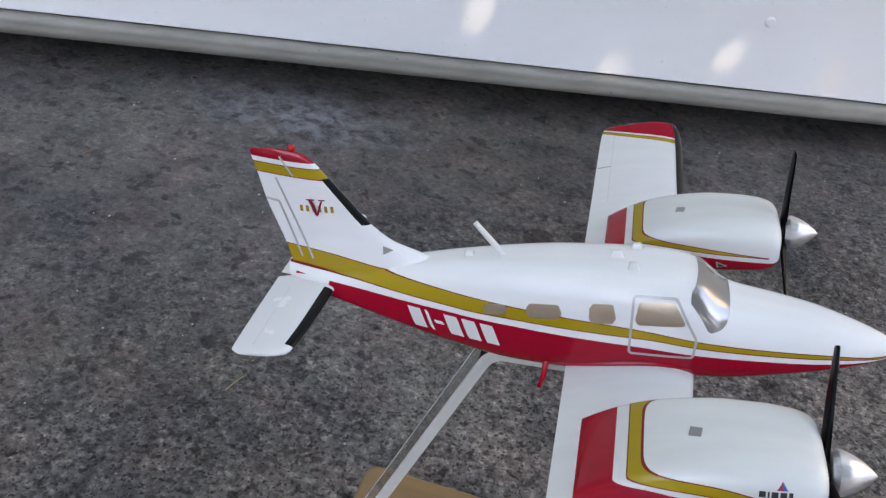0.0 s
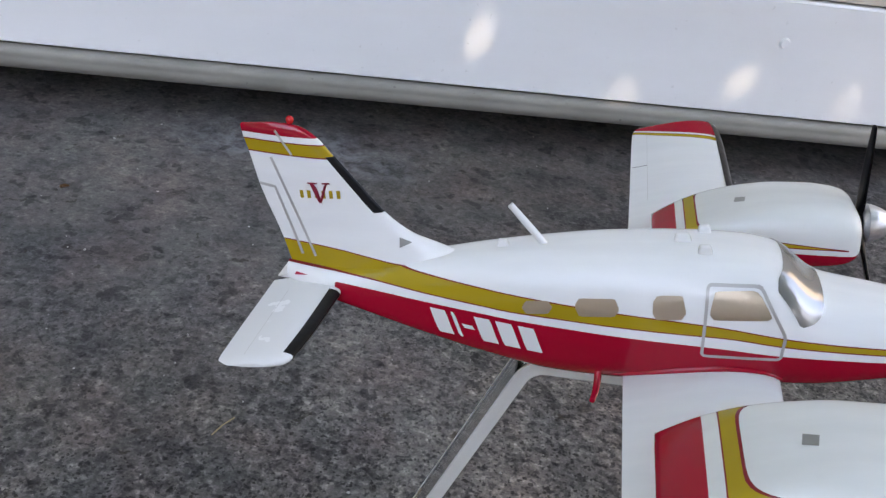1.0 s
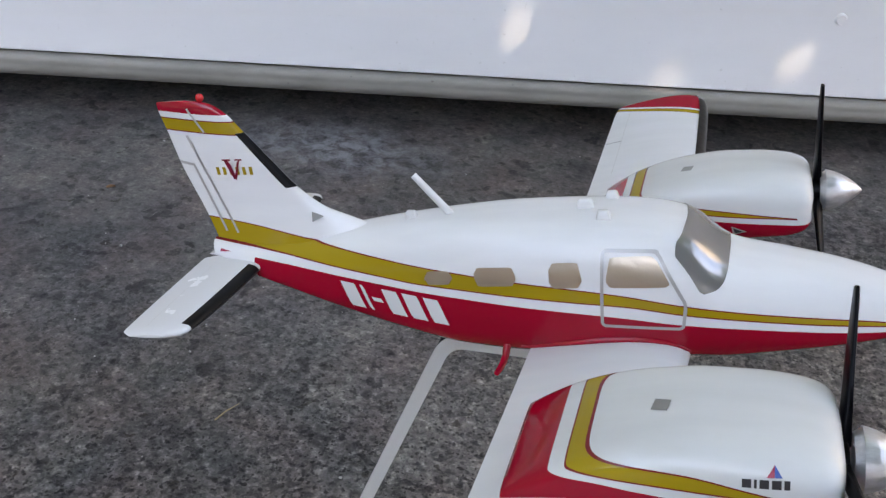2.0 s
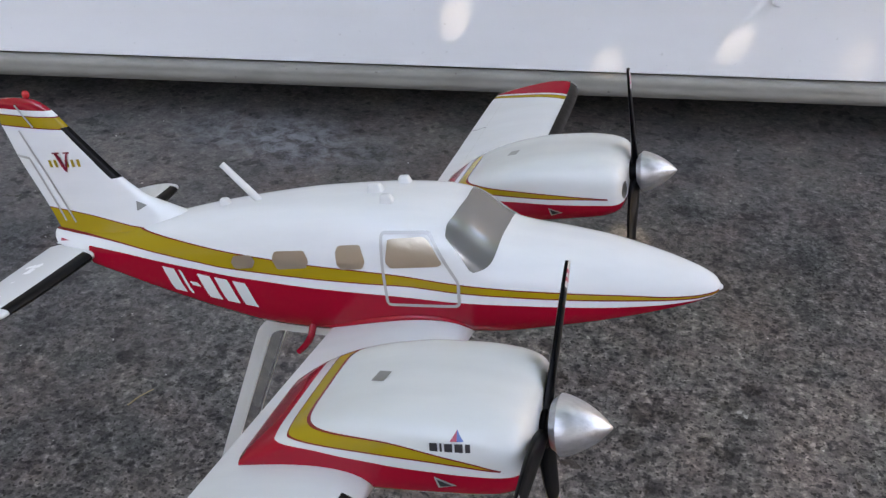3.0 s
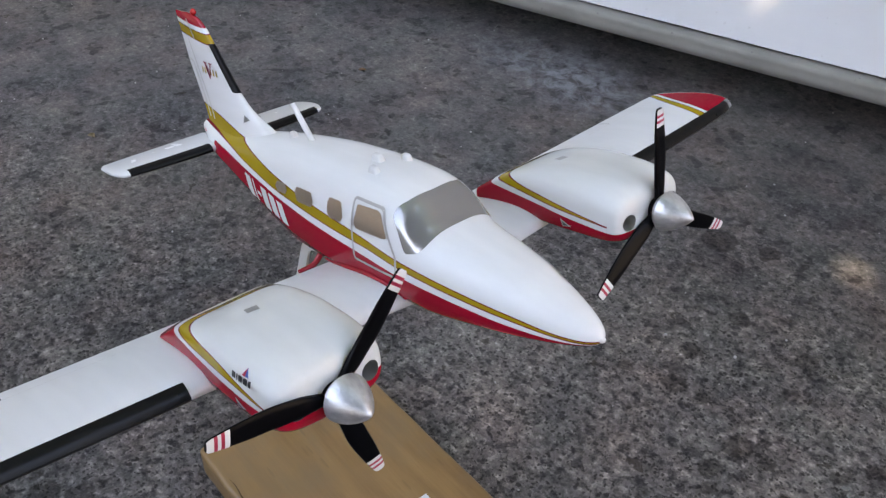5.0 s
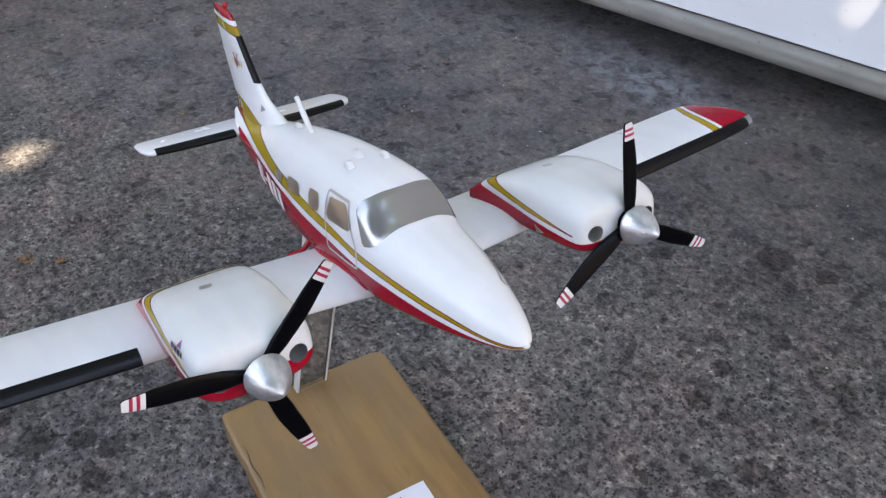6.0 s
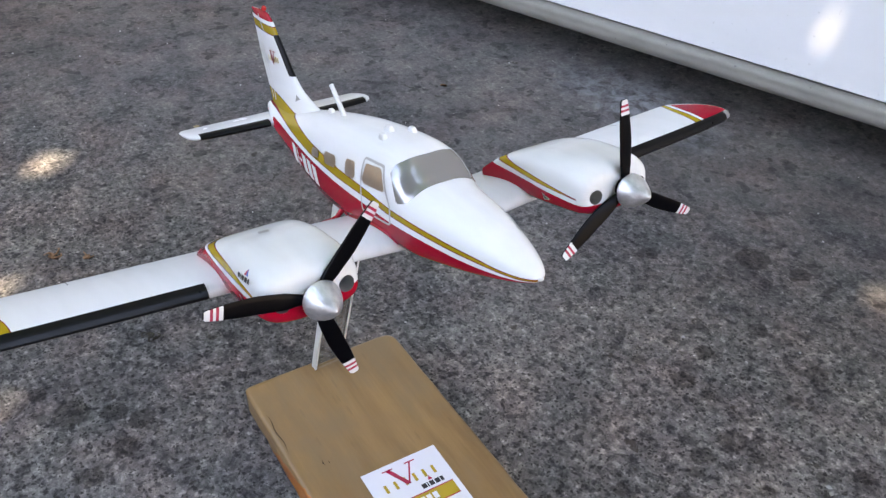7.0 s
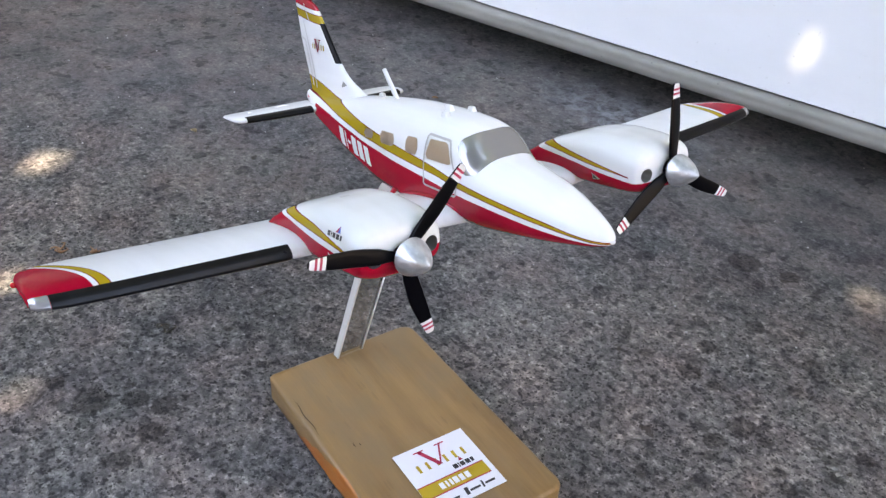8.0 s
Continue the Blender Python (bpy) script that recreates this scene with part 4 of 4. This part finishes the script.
# raised red collars where the wing meets the belly
for sign in (-1, 1):
    at, side = top_of_wing(sign), side_skin(sign)
    line = []
    for x in np.linspace(-.1375, -.0805, 40):
        y = 0.0228
        for _ in range(4):
            z = at(max(min(x, -.0812), -.1340), y).z
            y = abs(side(x, z).y)
        line.append((x, sign * (y + 0.0002), z + 0.0004))
    part("root_fillet", tube(line, [0.0005 + 0.0008 * math.sin(math.pi * k / 39) for k in range(40)], 10), paint_red, plane, "raised red wing root fillet")

stab_le = curve([(0.0, -.2385), (0.055, -.2425), (0.058, -.2440), (0.0605, -.2500)])
stab_te = curve([(0.0, -.2690), (0.055, -.2685), (0.058, -.2680), (0.0605, -.2640)])
stab_th = curve([(0.0, .0052), (0.055, .0040), (0.0585, .0034), (0.0605, .0012)])


def stab(y):
    return (stab_le(y), y, 0.0160), (stab_te(y), y, 0.0153), stab_th(y)


for sign in (-1, 1):
    tail = part("tailplane", lofted(mirrored([stab(y) for y in list(np.linspace(0.002, 0.056, 20)) + [0.058, 0.0595, 0.0605]], sign), Z, up=0.5), paint_white, plane, "white tailplane half", 40)
    part("deicing_boot", lofted(mirrored([stab(y) for y in np.linspace(0.0118, 0.0545, 12)], sign), Z, up=0.5, front=0.16, swell=0.0003), black_boot, tail, "black painted de-icing boot")

    def tail_top(x, y, lift=0.0, sign=sign):
        le, te, th = stab(abs(y))
        c = min(max((x - le[0]) / (te[0] - le[0]), 0), 1)
        up = [(q, h) for q, h in foil(up=0.5) if h >= 0][::-1]
        return Vector((x, sign * abs(y), le[2] + (te[2] - le[2]) * c + float(np.interp(c, [q for q, h in up], [h for q, h in up])) * th + lift))
    part("elevator_line", strip([(-.2590, 0.012), (-.2592, 0.056)], 0.00018, tail_top), paint_line, tail, "silver grey hinge line")

fin_le = curve([(.016, -.1760), (.0285, -.1930), (.0322, -.2015), (.0365, -.2115), (.0445, -.2212), (.056, -.2305), (.068, -.2397), (.0735, -.2440), (.0765, -.2475), (.0790, -.2535), (.0797, -.2600)])
fin_te = curve([(.016, -.2600), (.0240, -.2612), (.0335, -.2630), (.0558, -.2690), (.0668, -.2708), (.0790, -.2728), (.0797, -.2720)])
fin_th = curve([(.016, .0200), (.022, .0150), (.027, .0105), (.032, .0076), (.038, .0056), (.045, .0046), (.07, .0038), (.077, .0034), (.0797, .0012)])


def fin_at(z):
    return (fin_le(z), 0, z), (fin_te(z), 0, z), fin_th(z)


FIN_ZS = list(np.linspace(0.016, 0.074, 60)) + [0.0755, 0.0768, 0.0778, 0.0786, 0.0792, 0.0797]
fin = part("tail_fin", lofted([fin_at(z) for z in FIN_ZS], Y, up=0.5), fin_paint, plane, "white tail fin with gold bands and red top", 45)


def fin_up(p):
    """Height along the fin's tilted top bands."""
    return p.z + 0.10 * (p.x + 0.2557)


fields(fin, lambda p: min(p.z - gold_hi(p.x), 0.0676 - fin_up(p)), lambda p: min(p.z - gold_lo(p.x), 0.0723 - fin_up(p)), lambda p: 0.0748 - fin_up(p))
part("deicing_boot", lofted([fin_at(z) for z in np.linspace(0.0452, 0.0668, 16)], Y, up=0.5, front=0.10, swell=0.0003), black_boot, fin, "black painted de-icing boot")


def fin_side(sign):
    up = [(c, h) for c, h in foil(up=0.5) if h >= 0]
    cs, hs = [c for c, h in up][::-1], [h for c, h in up][::-1]

    def at(x, z, lift=0.0):
        le, te, th = fin_at(z)
        c = min(max((x - le[0]) / (te[0] - le[0]), 0), 1)
        return Vector((x, sign * (float(np.interp(c, cs, hs)) * th + lift), z))
    return at


for sign in (-1, 1):
    at = fin_side(sign)
    part("rudder_line", strip([(-.2624, .0667), (-.2503, .0268)], 0.0011, at), paint_line, fin, "silver grey hinge line")
    part("horn_line", strip([(-.2590, .0771), (-.2539, .0678)], 0.0009, at, 0.0004), paint_line, fin, "silver grey horn line")
    part("trim_line", strip([(-.2688, .0561), (-.2627, .0549), (-.2556, .0273)], 0.0011, at), paint_line, fin, "silver grey trim line")
    part("emblem_stroke", filled([(-.2487, .0570), (-.2464, .0570), (-.2446, .0489), (-.2458, .0489)], at, 0.0004), emblem_red, fin, "dark red emblem stroke")
    part("emblem_stroke", filled([(-.2427, .0570), (-.2418, .0570), (-.2448, .0489), (-.2458, .0489)], at, 0.0004), emblem_red, fin, "dark red emblem stroke")
    part("emblem_serif", filled([(-.2494, .0566), (-.2456, .0566), (-.2456, .0572), (-.2494, .0572)], at, 0.0004), emblem_red, fin)
    part("emblem_serif", filled([(-.2438, .0566), (-.2408, .0566), (-.2408, .0572), (-.2438, .0572)], at, 0.0004), emblem_red, fin)
    for k in range(6):
        x = -.2530 + k * 0.00285
        part("print_bar", filled([(x, .0509), (x + .0014, .0509), (x + .0014, .0540), (x, .0540)], at, 0.0002, 0.0004), decal_gold, fin)
    part("triangle_mark", filled([(-.2162, .0361), (-.2115, .0343), (-.2162, .0323)], at, 0.0006, 0.0006), decal_grey, fin, "dark grey triangle mark")

beacon = bmesh.new()
bmesh.ops.create_uvsphere(beacon, u_segments=16, v_segments=10, radius=0.0015)
bmesh.ops.scale(beacon, vec=(1, 1, 1.1), verts=beacon.verts)
bmesh.ops.translate(beacon, vec=(-.2535, 0, .0805), verts=beacon.verts)
part("beacon", beacon, red_plastic, fin, "small red beacon light")

# antennas
part("antenna", tube([(-.1610, 0, .0310), (-.1655, 0, .0366), (-.1700, 0, .0423), (-.1750, 0, .0487)], [0.0014, 0.0014, 0.00135, 0.0012]), paint_white, plane, "white rod antenna")
for x, y, ln_, wd_, hg in ((-.1780, .0000, .0050, .0036, .0026), (-.1147, -.0004, .0066, .0040, .0030), (-.1069, .0080, .0054, .0038, .0028), (-.1076, -.0080, .0056, .0038, .0028)):
    bm = bmesh.new()
    bmesh.ops.create_cube(bm, size=1)
    for v in bm.verts:
        if v.co.z > 0:
            v.co.x, v.co.y = v.co.x * 0.66 - 0.06, v.co.y * 0.62
    bmesh.ops.scale(bm, vec=(ln_, wd_, hg + 0.0012), verts=bm.verts)
    bmesh.ops.bevel(bm, geom=bm.edges[:], offset=0.0007, segments=3, profile=0.5, affect="EDGES")
    zt = skin(x, 90 + math.degrees(math.asin(max(-1, min(1, y / 0.035)))), 0).z
    bmesh.ops.translate(bm, vec=(x, y, zt + hg / 2 - 0.0008), verts=bm.verts)
    part("blister_antenna", bm, paint_white, plane, "small white roof blister")
part("boarding_step", tube([(-.1426, -.0165, -.0070), (-.1429, -.0186, -.0096), (-.1431, -.0205, -.0116), (-.1434, -.0226, -.0127), (-.1438, -.0255, -.0132), (-.1445, -.0290, -.0134)], [0.0015, 0.0014, 0.0013, 0.0013, 0.0012, 0.0010]), paint_red, plane, "red bent boarding step")

# ---- engine nacelles ----
NAC_Y = 0.0812
NAC = [(-.0405, .0130, .0110, -.0008), (-.0411, .0168, .0133, -.0030), (-.0424, .0196, .0152, -.0050), (-.0450, .0212, .0168, -.0068), (-.0500, .0221, .0182, -.0082), (-.0600, .0225, .0191, -.0090), (-.0720, .0225, .0189, -.0096), (-.0850, .0222, .0172, -.0098), (-.0980, .0219, .0140, -.0097), (-.1100, .0215, .0092, -.0092), (-.1180, .0211, .0046, -.0082), (-.1240, .0207, .0004, -.0070)]
nac_w, nac_t, nac_b = curve([(s[0], s[1]) for s in NAC]), curve([(s[0], s[2]) for s in NAC]), curve([(s[0], s[3]) for s in NAC])
nac_n = curve([(-.124, 6.0), (-.10, 5.6), (-.08, 4.6), (-.06, 3.8), (-.0405, 3.4)])
# paint lines along the nacelle's sides (upper edge of the gold, its lower edge, top of the red) and where they turn across behind
SIDES = {-1: (curve([(-.124, .0130), (-.1008, .0128), (-.0780, .0121), (-.0624, .0093), (-.0531, .0073), (-.0480, .0058), (-.0459, .0052), (-.040, .0044)]),
              curve([(-.124, .0098), (-.1067, .0096), (-.0885, .0086), (-.0733, .0078), (-.0572, .0066), (-.050, .0057), (-.046, .0052), (-.040, .0044)]),
              curve([(-.124, .0079), (-.1003, .0074), (-.0890, .0060), (-.0677, .0042), (-.0484, .0034), (-.040, .0030)]), (.1020, .1062, .1108)),
         1: (curve([(-.124, .0112), (-.1031, .0108), (-.0919, .0092), (-.0778, .0074), (-.062, .0054), (-.0506, .0040), (-.044, .0030)]),
             curve([(-.124, .0082), (-.1057, .0078), (-.0785, .0052), (-.068, .0044), (-.0525, .0037), (-.044, .0028)]),
             curve([(-.124, .0054), (-.1085, .0050), (-.0836, .0034), (-.068, .0020), (-.050, .0010), (-.044, .0004)]), (.1062, .1106, .1142))}


def nac_skin(x, angle, lift=0.0):
    a = radians(angle)
    c, s = math.cos(a), math.sin(a)
    n = nac_n(x) if s >= 0 else 2.8
    zt, zb = nac_t(x), nac_b(x)
    zc = zb + 0.42 * (zt - zb)
    b = zt - zc if s >= 0 else zc - zb
    return Vector((x, -math.copysign(abs(c) ** (2 / n), c) * (nac_w(x) + lift), zc + math.copysign(abs(s) ** (2 / n), s) * (b + lift)))


def nac_top(x, y, lift=0.0):
    zt, zb = nac_t(x), nac_b(x)
    zc = zb + 0.42 * (zt - zb)
    q = min(0.9995, abs(y) / nac_w(x))
    return Vector((x, y, zc + (zt - zc) * (1 - q ** nac_n(x)) ** (1 / nac_n(x)) + lift))


def nac_side(sign):
    def at(x, z, lift=0.0):
        zt, zb = nac_t(x), nac_b(x)
        zc = zb + 0.42 * (zt - zb)
        n, b = (nac_n(x), zt - zc) if z >= zc else (2.8, zc - zb)
        q = min(0.999, abs(z - zc) / b)
        return Vector((x, sign * (nac_w(x) * (1 - q ** n) ** (1 / n) + lift), z))
    return at


def nacelle_thing(sign, at_, hub, shift, hatch, blades):
    nac = empty("engine_nacelle", pose(0, 0, 0))
    nac.parent = plane
    nac.matrix_basis = pose(*at_)
    tagged(nac, "white engine nacelle with gold chevron and red underside")
    nx = [-.0405, -.0408, -.0413, -.0419, -.0427, -.0437, -.0450, -.0465] + list(np.arange(-.0482, -.1235, -.0013)) + [-.1240]
    body = part("cowling", rings([[nac_skin(x, -90 + 360 * k / 112) for k in range(112)] for x in nx]), nacelle_paint, nac, "", 60)
    # round air intakes cut into the front
    for s in (-1, 1):
        cut = bmesh.new()
        bmesh.ops.create_cone(cut, cap_ends=True, segments=28, radius1=0.0036, radius2=0.0036, depth=0.014)
        bmesh.ops.rotate(cut, cent=(0, 0, 0), matrix=Matrix.Rotation(radians(90), 3, "Y"), verts=cut.verts)
        bmesh.ops.translate(cut, vec=(-.0430, s * 0.0141, 0.0042), verts=cut.verts)
        tool = new("cutter", mesh_of("cutter", cut, decal_grey))
        tool.matrix_world = plane.matrix_world @ nac.matrix_basis
        bpy.context.view_layer.update()
        md = body.modifiers.new("intake", "BOOLEAN")
        md.operation, md.object, md.solver = "DIFFERENCE", tool, "EXACT"
        md.material_mode = "TRANSFER"
        bpy.context.view_layer.update()
        done = bpy.data.meshes.new_from_object(body.evaluated_get(bpy.context.evaluated_depsgraph_get()))
        body.modifiers.clear()
        old, body.data = body.data, done
        bpy.data.meshes.remove(old)
        bpy.data.objects.remove(tool)
    side_hi, side_mid, side_lo, (x1, x2, x3) = SIDES[sign]
    f3 = lambda p: min(p.x + x3, p.z - side_lo(p.x))
    f2 = lambda p: 40 * f3(p) if p.x > -.0462 else min(p.x + x2, p.z - side_mid(p.x))
    f1 = lambda p: 40 * f3(p) if p.x > -.0462 else min(p.x + x1, p.z - side_hi(p.x))
    fields(body, f1, f2, f3)
    part("hatch_mark", filled([(hatch[0] - .0024, hatch[1] + .0026), (hatch[0] + .0024, hatch[1] + .0014), (hatch[0] + .0020, hatch[1] - .0032), (hatch[0] - .0026, hatch[1] - .0022)], nac_top, 0.0002, 0.0008), decal_grey, nac, "dark grey square hatch mark")
    for s in (-1, 1):
        at = nac_side(s)
        x0, z0 = (-.0640, .0010) if sign < 0 else (-.0705, -.0012)
        part("vent_mark", filled([(x0, z0 + .0020), (x0 + .0058, z0 - .0004), (x0 + .0006, z0 - .0018)], at, 0.0003, 0.0006), paint_line, nac, "pale edge of a triangular vent")
        part("vent_mark_inner", filled([(x0 + .0007, z0 + .0013), (x0 + .0046, z0 - .0004), (x0 + .0011, z0 - .0012)], at, 0.0005, 0.0006), decal_black, nac, "black triangular vent mark")
    # maker's mark: plain bars and a small two-colour triangle, on the outer side
    out = nac_side(sign)
    for u0, u1 in ((0, .0021), (.0027, .0033), (.0039, .0060), (.0066, .0087), (.0093, .0106)):
        x0, x1 = (-.0638 + u0, -.0638 + u1) if sign < 0 else (-.0532 - u1, -.0532 - u0)
        part("maker_bar", filled([(x0, .0108), (x1, .0108), (x1, .0129), (x0, .0129)], out, 0.0002, 0.0004), decal_black, nac, "black printed bar")
    part("maker_triangle", filled([(-.0584, .0134), (-.0566, .0134), (-.0566, .0158)], out, 0.0002, 0.0004), decal_red, nac, "red half of a printed triangle")
    part("maker_triangle", filled([(-.0566, .0134), (-.0548, .0134), (-.0566, .0158)], out, 0.0002, 0.0004), decal_blue, nac, "blue half of a printed triangle")
    propeller(nac, hub, shift, blades)


BLADE_Q = [0, 0.05, 0.12, 0.2, 0.3, 0.4, 0.5, 0.6, 0.7, 0.78, 0.82, 0.86, 0.888, 0.915, 0.943, 0.965, 0.985, 1.0]


def blade_loops(pitch):
    loops = []
    for q in BLADE_Q:
        r = 0.0040 + (0.0452 - 0.0040) * q
        ch = 0.86 * float(np.interp(q, [0, 0.08, 0.2, 0.42, 0.65, 0.84, 0.94, 0.985, 1], [0.0044, 0.0056, 0.0078, 0.0088, 0.0084, 0.0068, 0.0056, 0.0048, 0.0034]))
        th = float(np.interp(q, [0, 0.3, 1], [0.0032, 0.0020, 0.0012]))
        tw = radians(float(np.interp(q, [0, 0.4, 1], [1.7 * pitch, pitch, 0.6 * pitch])))
        sweep = float(np.interp(q, [0, 0.5, 1], [0, 0.0004, -0.0006]))
        loop = []
        for j in range(14):
            a = 2 * math.pi * j / 14
            c, n = math.cos(a), math.sin(a)
            u, v = 0.5 * ch * math.copysign(abs(c) ** 0.6, c) + sweep, 0.5 * th * math.copysign(abs(n) ** 0.6, n)
            loop.append((u * math.sin(tw) + v * math.cos(tw), u * math.cos(tw) - v * math.sin(tw), r))
        loops.append(loop)
    return loops


def propeller(nac, hub, shift, blades):
    prop = empty("propeller", pose(0, 0, 0))
    prop.parent = nac
    prop.matrix_basis = pose(*hub)
    tagged(prop, "three-bladed black propeller with silver spinner")
    for turn, pitch, lean, stretch in blades:
        loops = blade_loops(pitch)
        # the blade's length points along z; turned about the shaft
        m = Matrix.Rotation(radians(turn - 90), 4, "X") @ Matrix.Rotation(radians(lean), 4, "Y") @ Matrix.Diagonal((1, 1, stretch, 1))
        blade = part("blade", rings(loops), prop_black, prop, "black propeller blade")
        blade.matrix_basis = m
        # bands painted on the blade's front face alone
        for a, b, material, lab_ in ((10, 11, paint_white, "white tip band"), (11, 12, decal_red, "red tip band"), (12, 13, paint_white, "white tip band"), (13, 14, decal_red, "red tip band"), (14, 17, paint_white, "white blade tip")):
            part("tip_band", grid_patch([[Vector(p) + Vector((0.00013, 0, 0)) for p in loop[1:7]] for loop in loops[a:b + 1]]), material, blade, lab_)
    shape = []
    for k in range(17):
        q = k / 16
        shape.append((0.0034 + 0.0142 * q, 0.0088 * (1 - q ** 1.5) ** 0.80 if q < 1 else 0.0004))
    shape = [(0.0010, 0.0030), (0.0012, 0.0070), (0.0030, 0.0082)] + shape
    sp = rings([[(x, r * math.cos(2 * math.pi * j / 48), r * math.sin(2 * math.pi * j / 48)) for j in range(48)] for x, r in shape])
    part("spinner", sp, aluminium, prop, "worn silver spinner", 50).matrix_basis = pose(*shift) @ Matrix.Scale(0.94, 4)
    collar = [(-0.0036, 0.0044), (-0.0032, 0.0050), (0.0010, 0.0052), (0.0014, 0.0048)]
    part("hub", rings([[(x, r * math.cos(2 * math.pi * j / 32), r * math.sin(2 * math.pi * j / 32)) for j in range(32)] for x, r in collar]), prop_black, prop, "black propeller hub")


nacelle_thing(-1, (0, -NAC_Y, 0), (-.0403, -.0008, .0030), (.0013, .0011, .0006), (-.0836, -.0012), ((48.2, -8, 5.0, 0.995), (167.2, -3, 4.8, 1.03), (289.1, -17, -5.8, 1)))
nacelle_thing(1, (.001, .0795, .0012), (-.0386, .0025, .0050), (0, 0, 0), (-.0880, -.0010), ((92.2, -6, 0.5, 0.975), (210.2, -17, 1.4, 1.03), (330.7, -16, 7.5, 0.955)))

# ---- litter on the ground ----
def twig(path, r, material, label_, name="twig"):
    ob = part(name, tube([Vector(p) - Vector(path[0]) for p in path], [r] * (len(path) - 1) + [r * 0.6], 6), material)
    ob.matrix_world = pose(*path[0])
    return tagged(ob, label_, "twig", "litter on the ground")


twig([(-.340, .099, .001), (-.337, .108, .0018), (-.333, .118, .001)], 0.0005, straw, "thin dry straw lying on the concrete")


def dry_sprig(name, at_, seed, size, label_, material=dry_leaf):
    """A small bunch of curled dry stalks."""
    ob = empty(name, pose(*at_))
    rnd = random.Random(seed)
    for k in range(5):
        a, up = rnd.uniform(0, 6.28), rnd.uniform(0.2, 0.7)
        p = [Vector((0, 0, 0.0012))]
        for _ in range(5):
            a += rnd.uniform(-0.3, 1.5)
            p.append(p[-1] + Vector((math.cos(a), math.sin(a), rnd.uniform(-0.3, 0.4))) * size / 5)
            p[-1].z = max(p[-1].z, 0.0008)
        part("stalk", tube(p, [0.0007, 0.0009, 0.0008, 0.0006, 0.0005, 0.0003], 6), material, ob)
    return tagged(ob, label_, "twig", "litter on the ground")


dry_sprig("dry_sprig", (-.487, -.128, 0), 3, 0.014, "curled reddish dry sprig lying on the concrete")
dry_sprig("dry_sprig", (-.470, -.107, 0), 8, 0.009, "small reddish dry sprig lying on the concrete")


def leaf_bit(at_, turn, size, material, label_):
    rows = []
    for i in range(7):
        t = i / 6
        w = size * 0.35 * math.sin(math.pi * min(1, 0.08 + 0.92 * t)) + 0.0002
        rows.append([(size * (t - 0.5), w * k, 0.0006 + 0.12 * size * (k * k) + 0.05 * size * math.sin(3 * t)) for k in (-1, -0.5, 0, 0.5, 1)])
    bm = grid_patch(rows)
    bmesh.ops.solidify(bm, geom=bm.faces[:], thickness=0.0003)
    ob = part("dry_leaf", bm, material)
    ob.matrix_world = pose(*at_, 0, 0, turn)
    return tagged(ob, label_, "leaf", "litter on the ground")


leaf_bit((-.580, .338, 0), 40, 0.008, dry_leaf, "tiny orange dry leaf lying on the concrete")
leaf_bit((-.640, .060, 0), 10, 0.009, straw, "tiny pale dry leaf lying on the concrete")
# two pale chips of grit, made with the leaf shape
leaf_bit((.042, .225, 0), 30, 0.004, pebble, "tiny pale chip lying on the concrete")
leaf_bit((.046, .222, 0), 120, 0.0035, pebble, "tiny pale chip lying on the concrete")
dry_sprig("dry_sprig", (-.338, -.092, 0), 5, 0.013, "small dark withered sprig lying on the concrete", dark_litter)


def grit():
    """Loose pale and dark grit strewn over the concrete."""
    rnd = random.Random(12)
    bm = bmesh.new()
    for _ in range(170):
        x, y = rnd.uniform(-1.1, 0.6), rnd.uniform(-0.35, 0.58)
        r = rnd.choice((0.0006, 0.0008, 0.0010, 0.0014))
        m = pose(x, y, r * 0.4, rnd.uniform(0, 90), rnd.uniform(0, 90), rnd.uniform(0, 180))
        bmesh.ops.create_icosphere(bm, subdivisions=1, radius=r, matrix=m @ Matrix.Diagonal((1, rnd.uniform(0.6, 1), rnd.uniform(0.5, 0.8), 1)))
    ob = part("grit", bm, pebble)
    tagged(ob, "loose pale grit scattered over the concrete", "grit", kind="stuff")


grit()
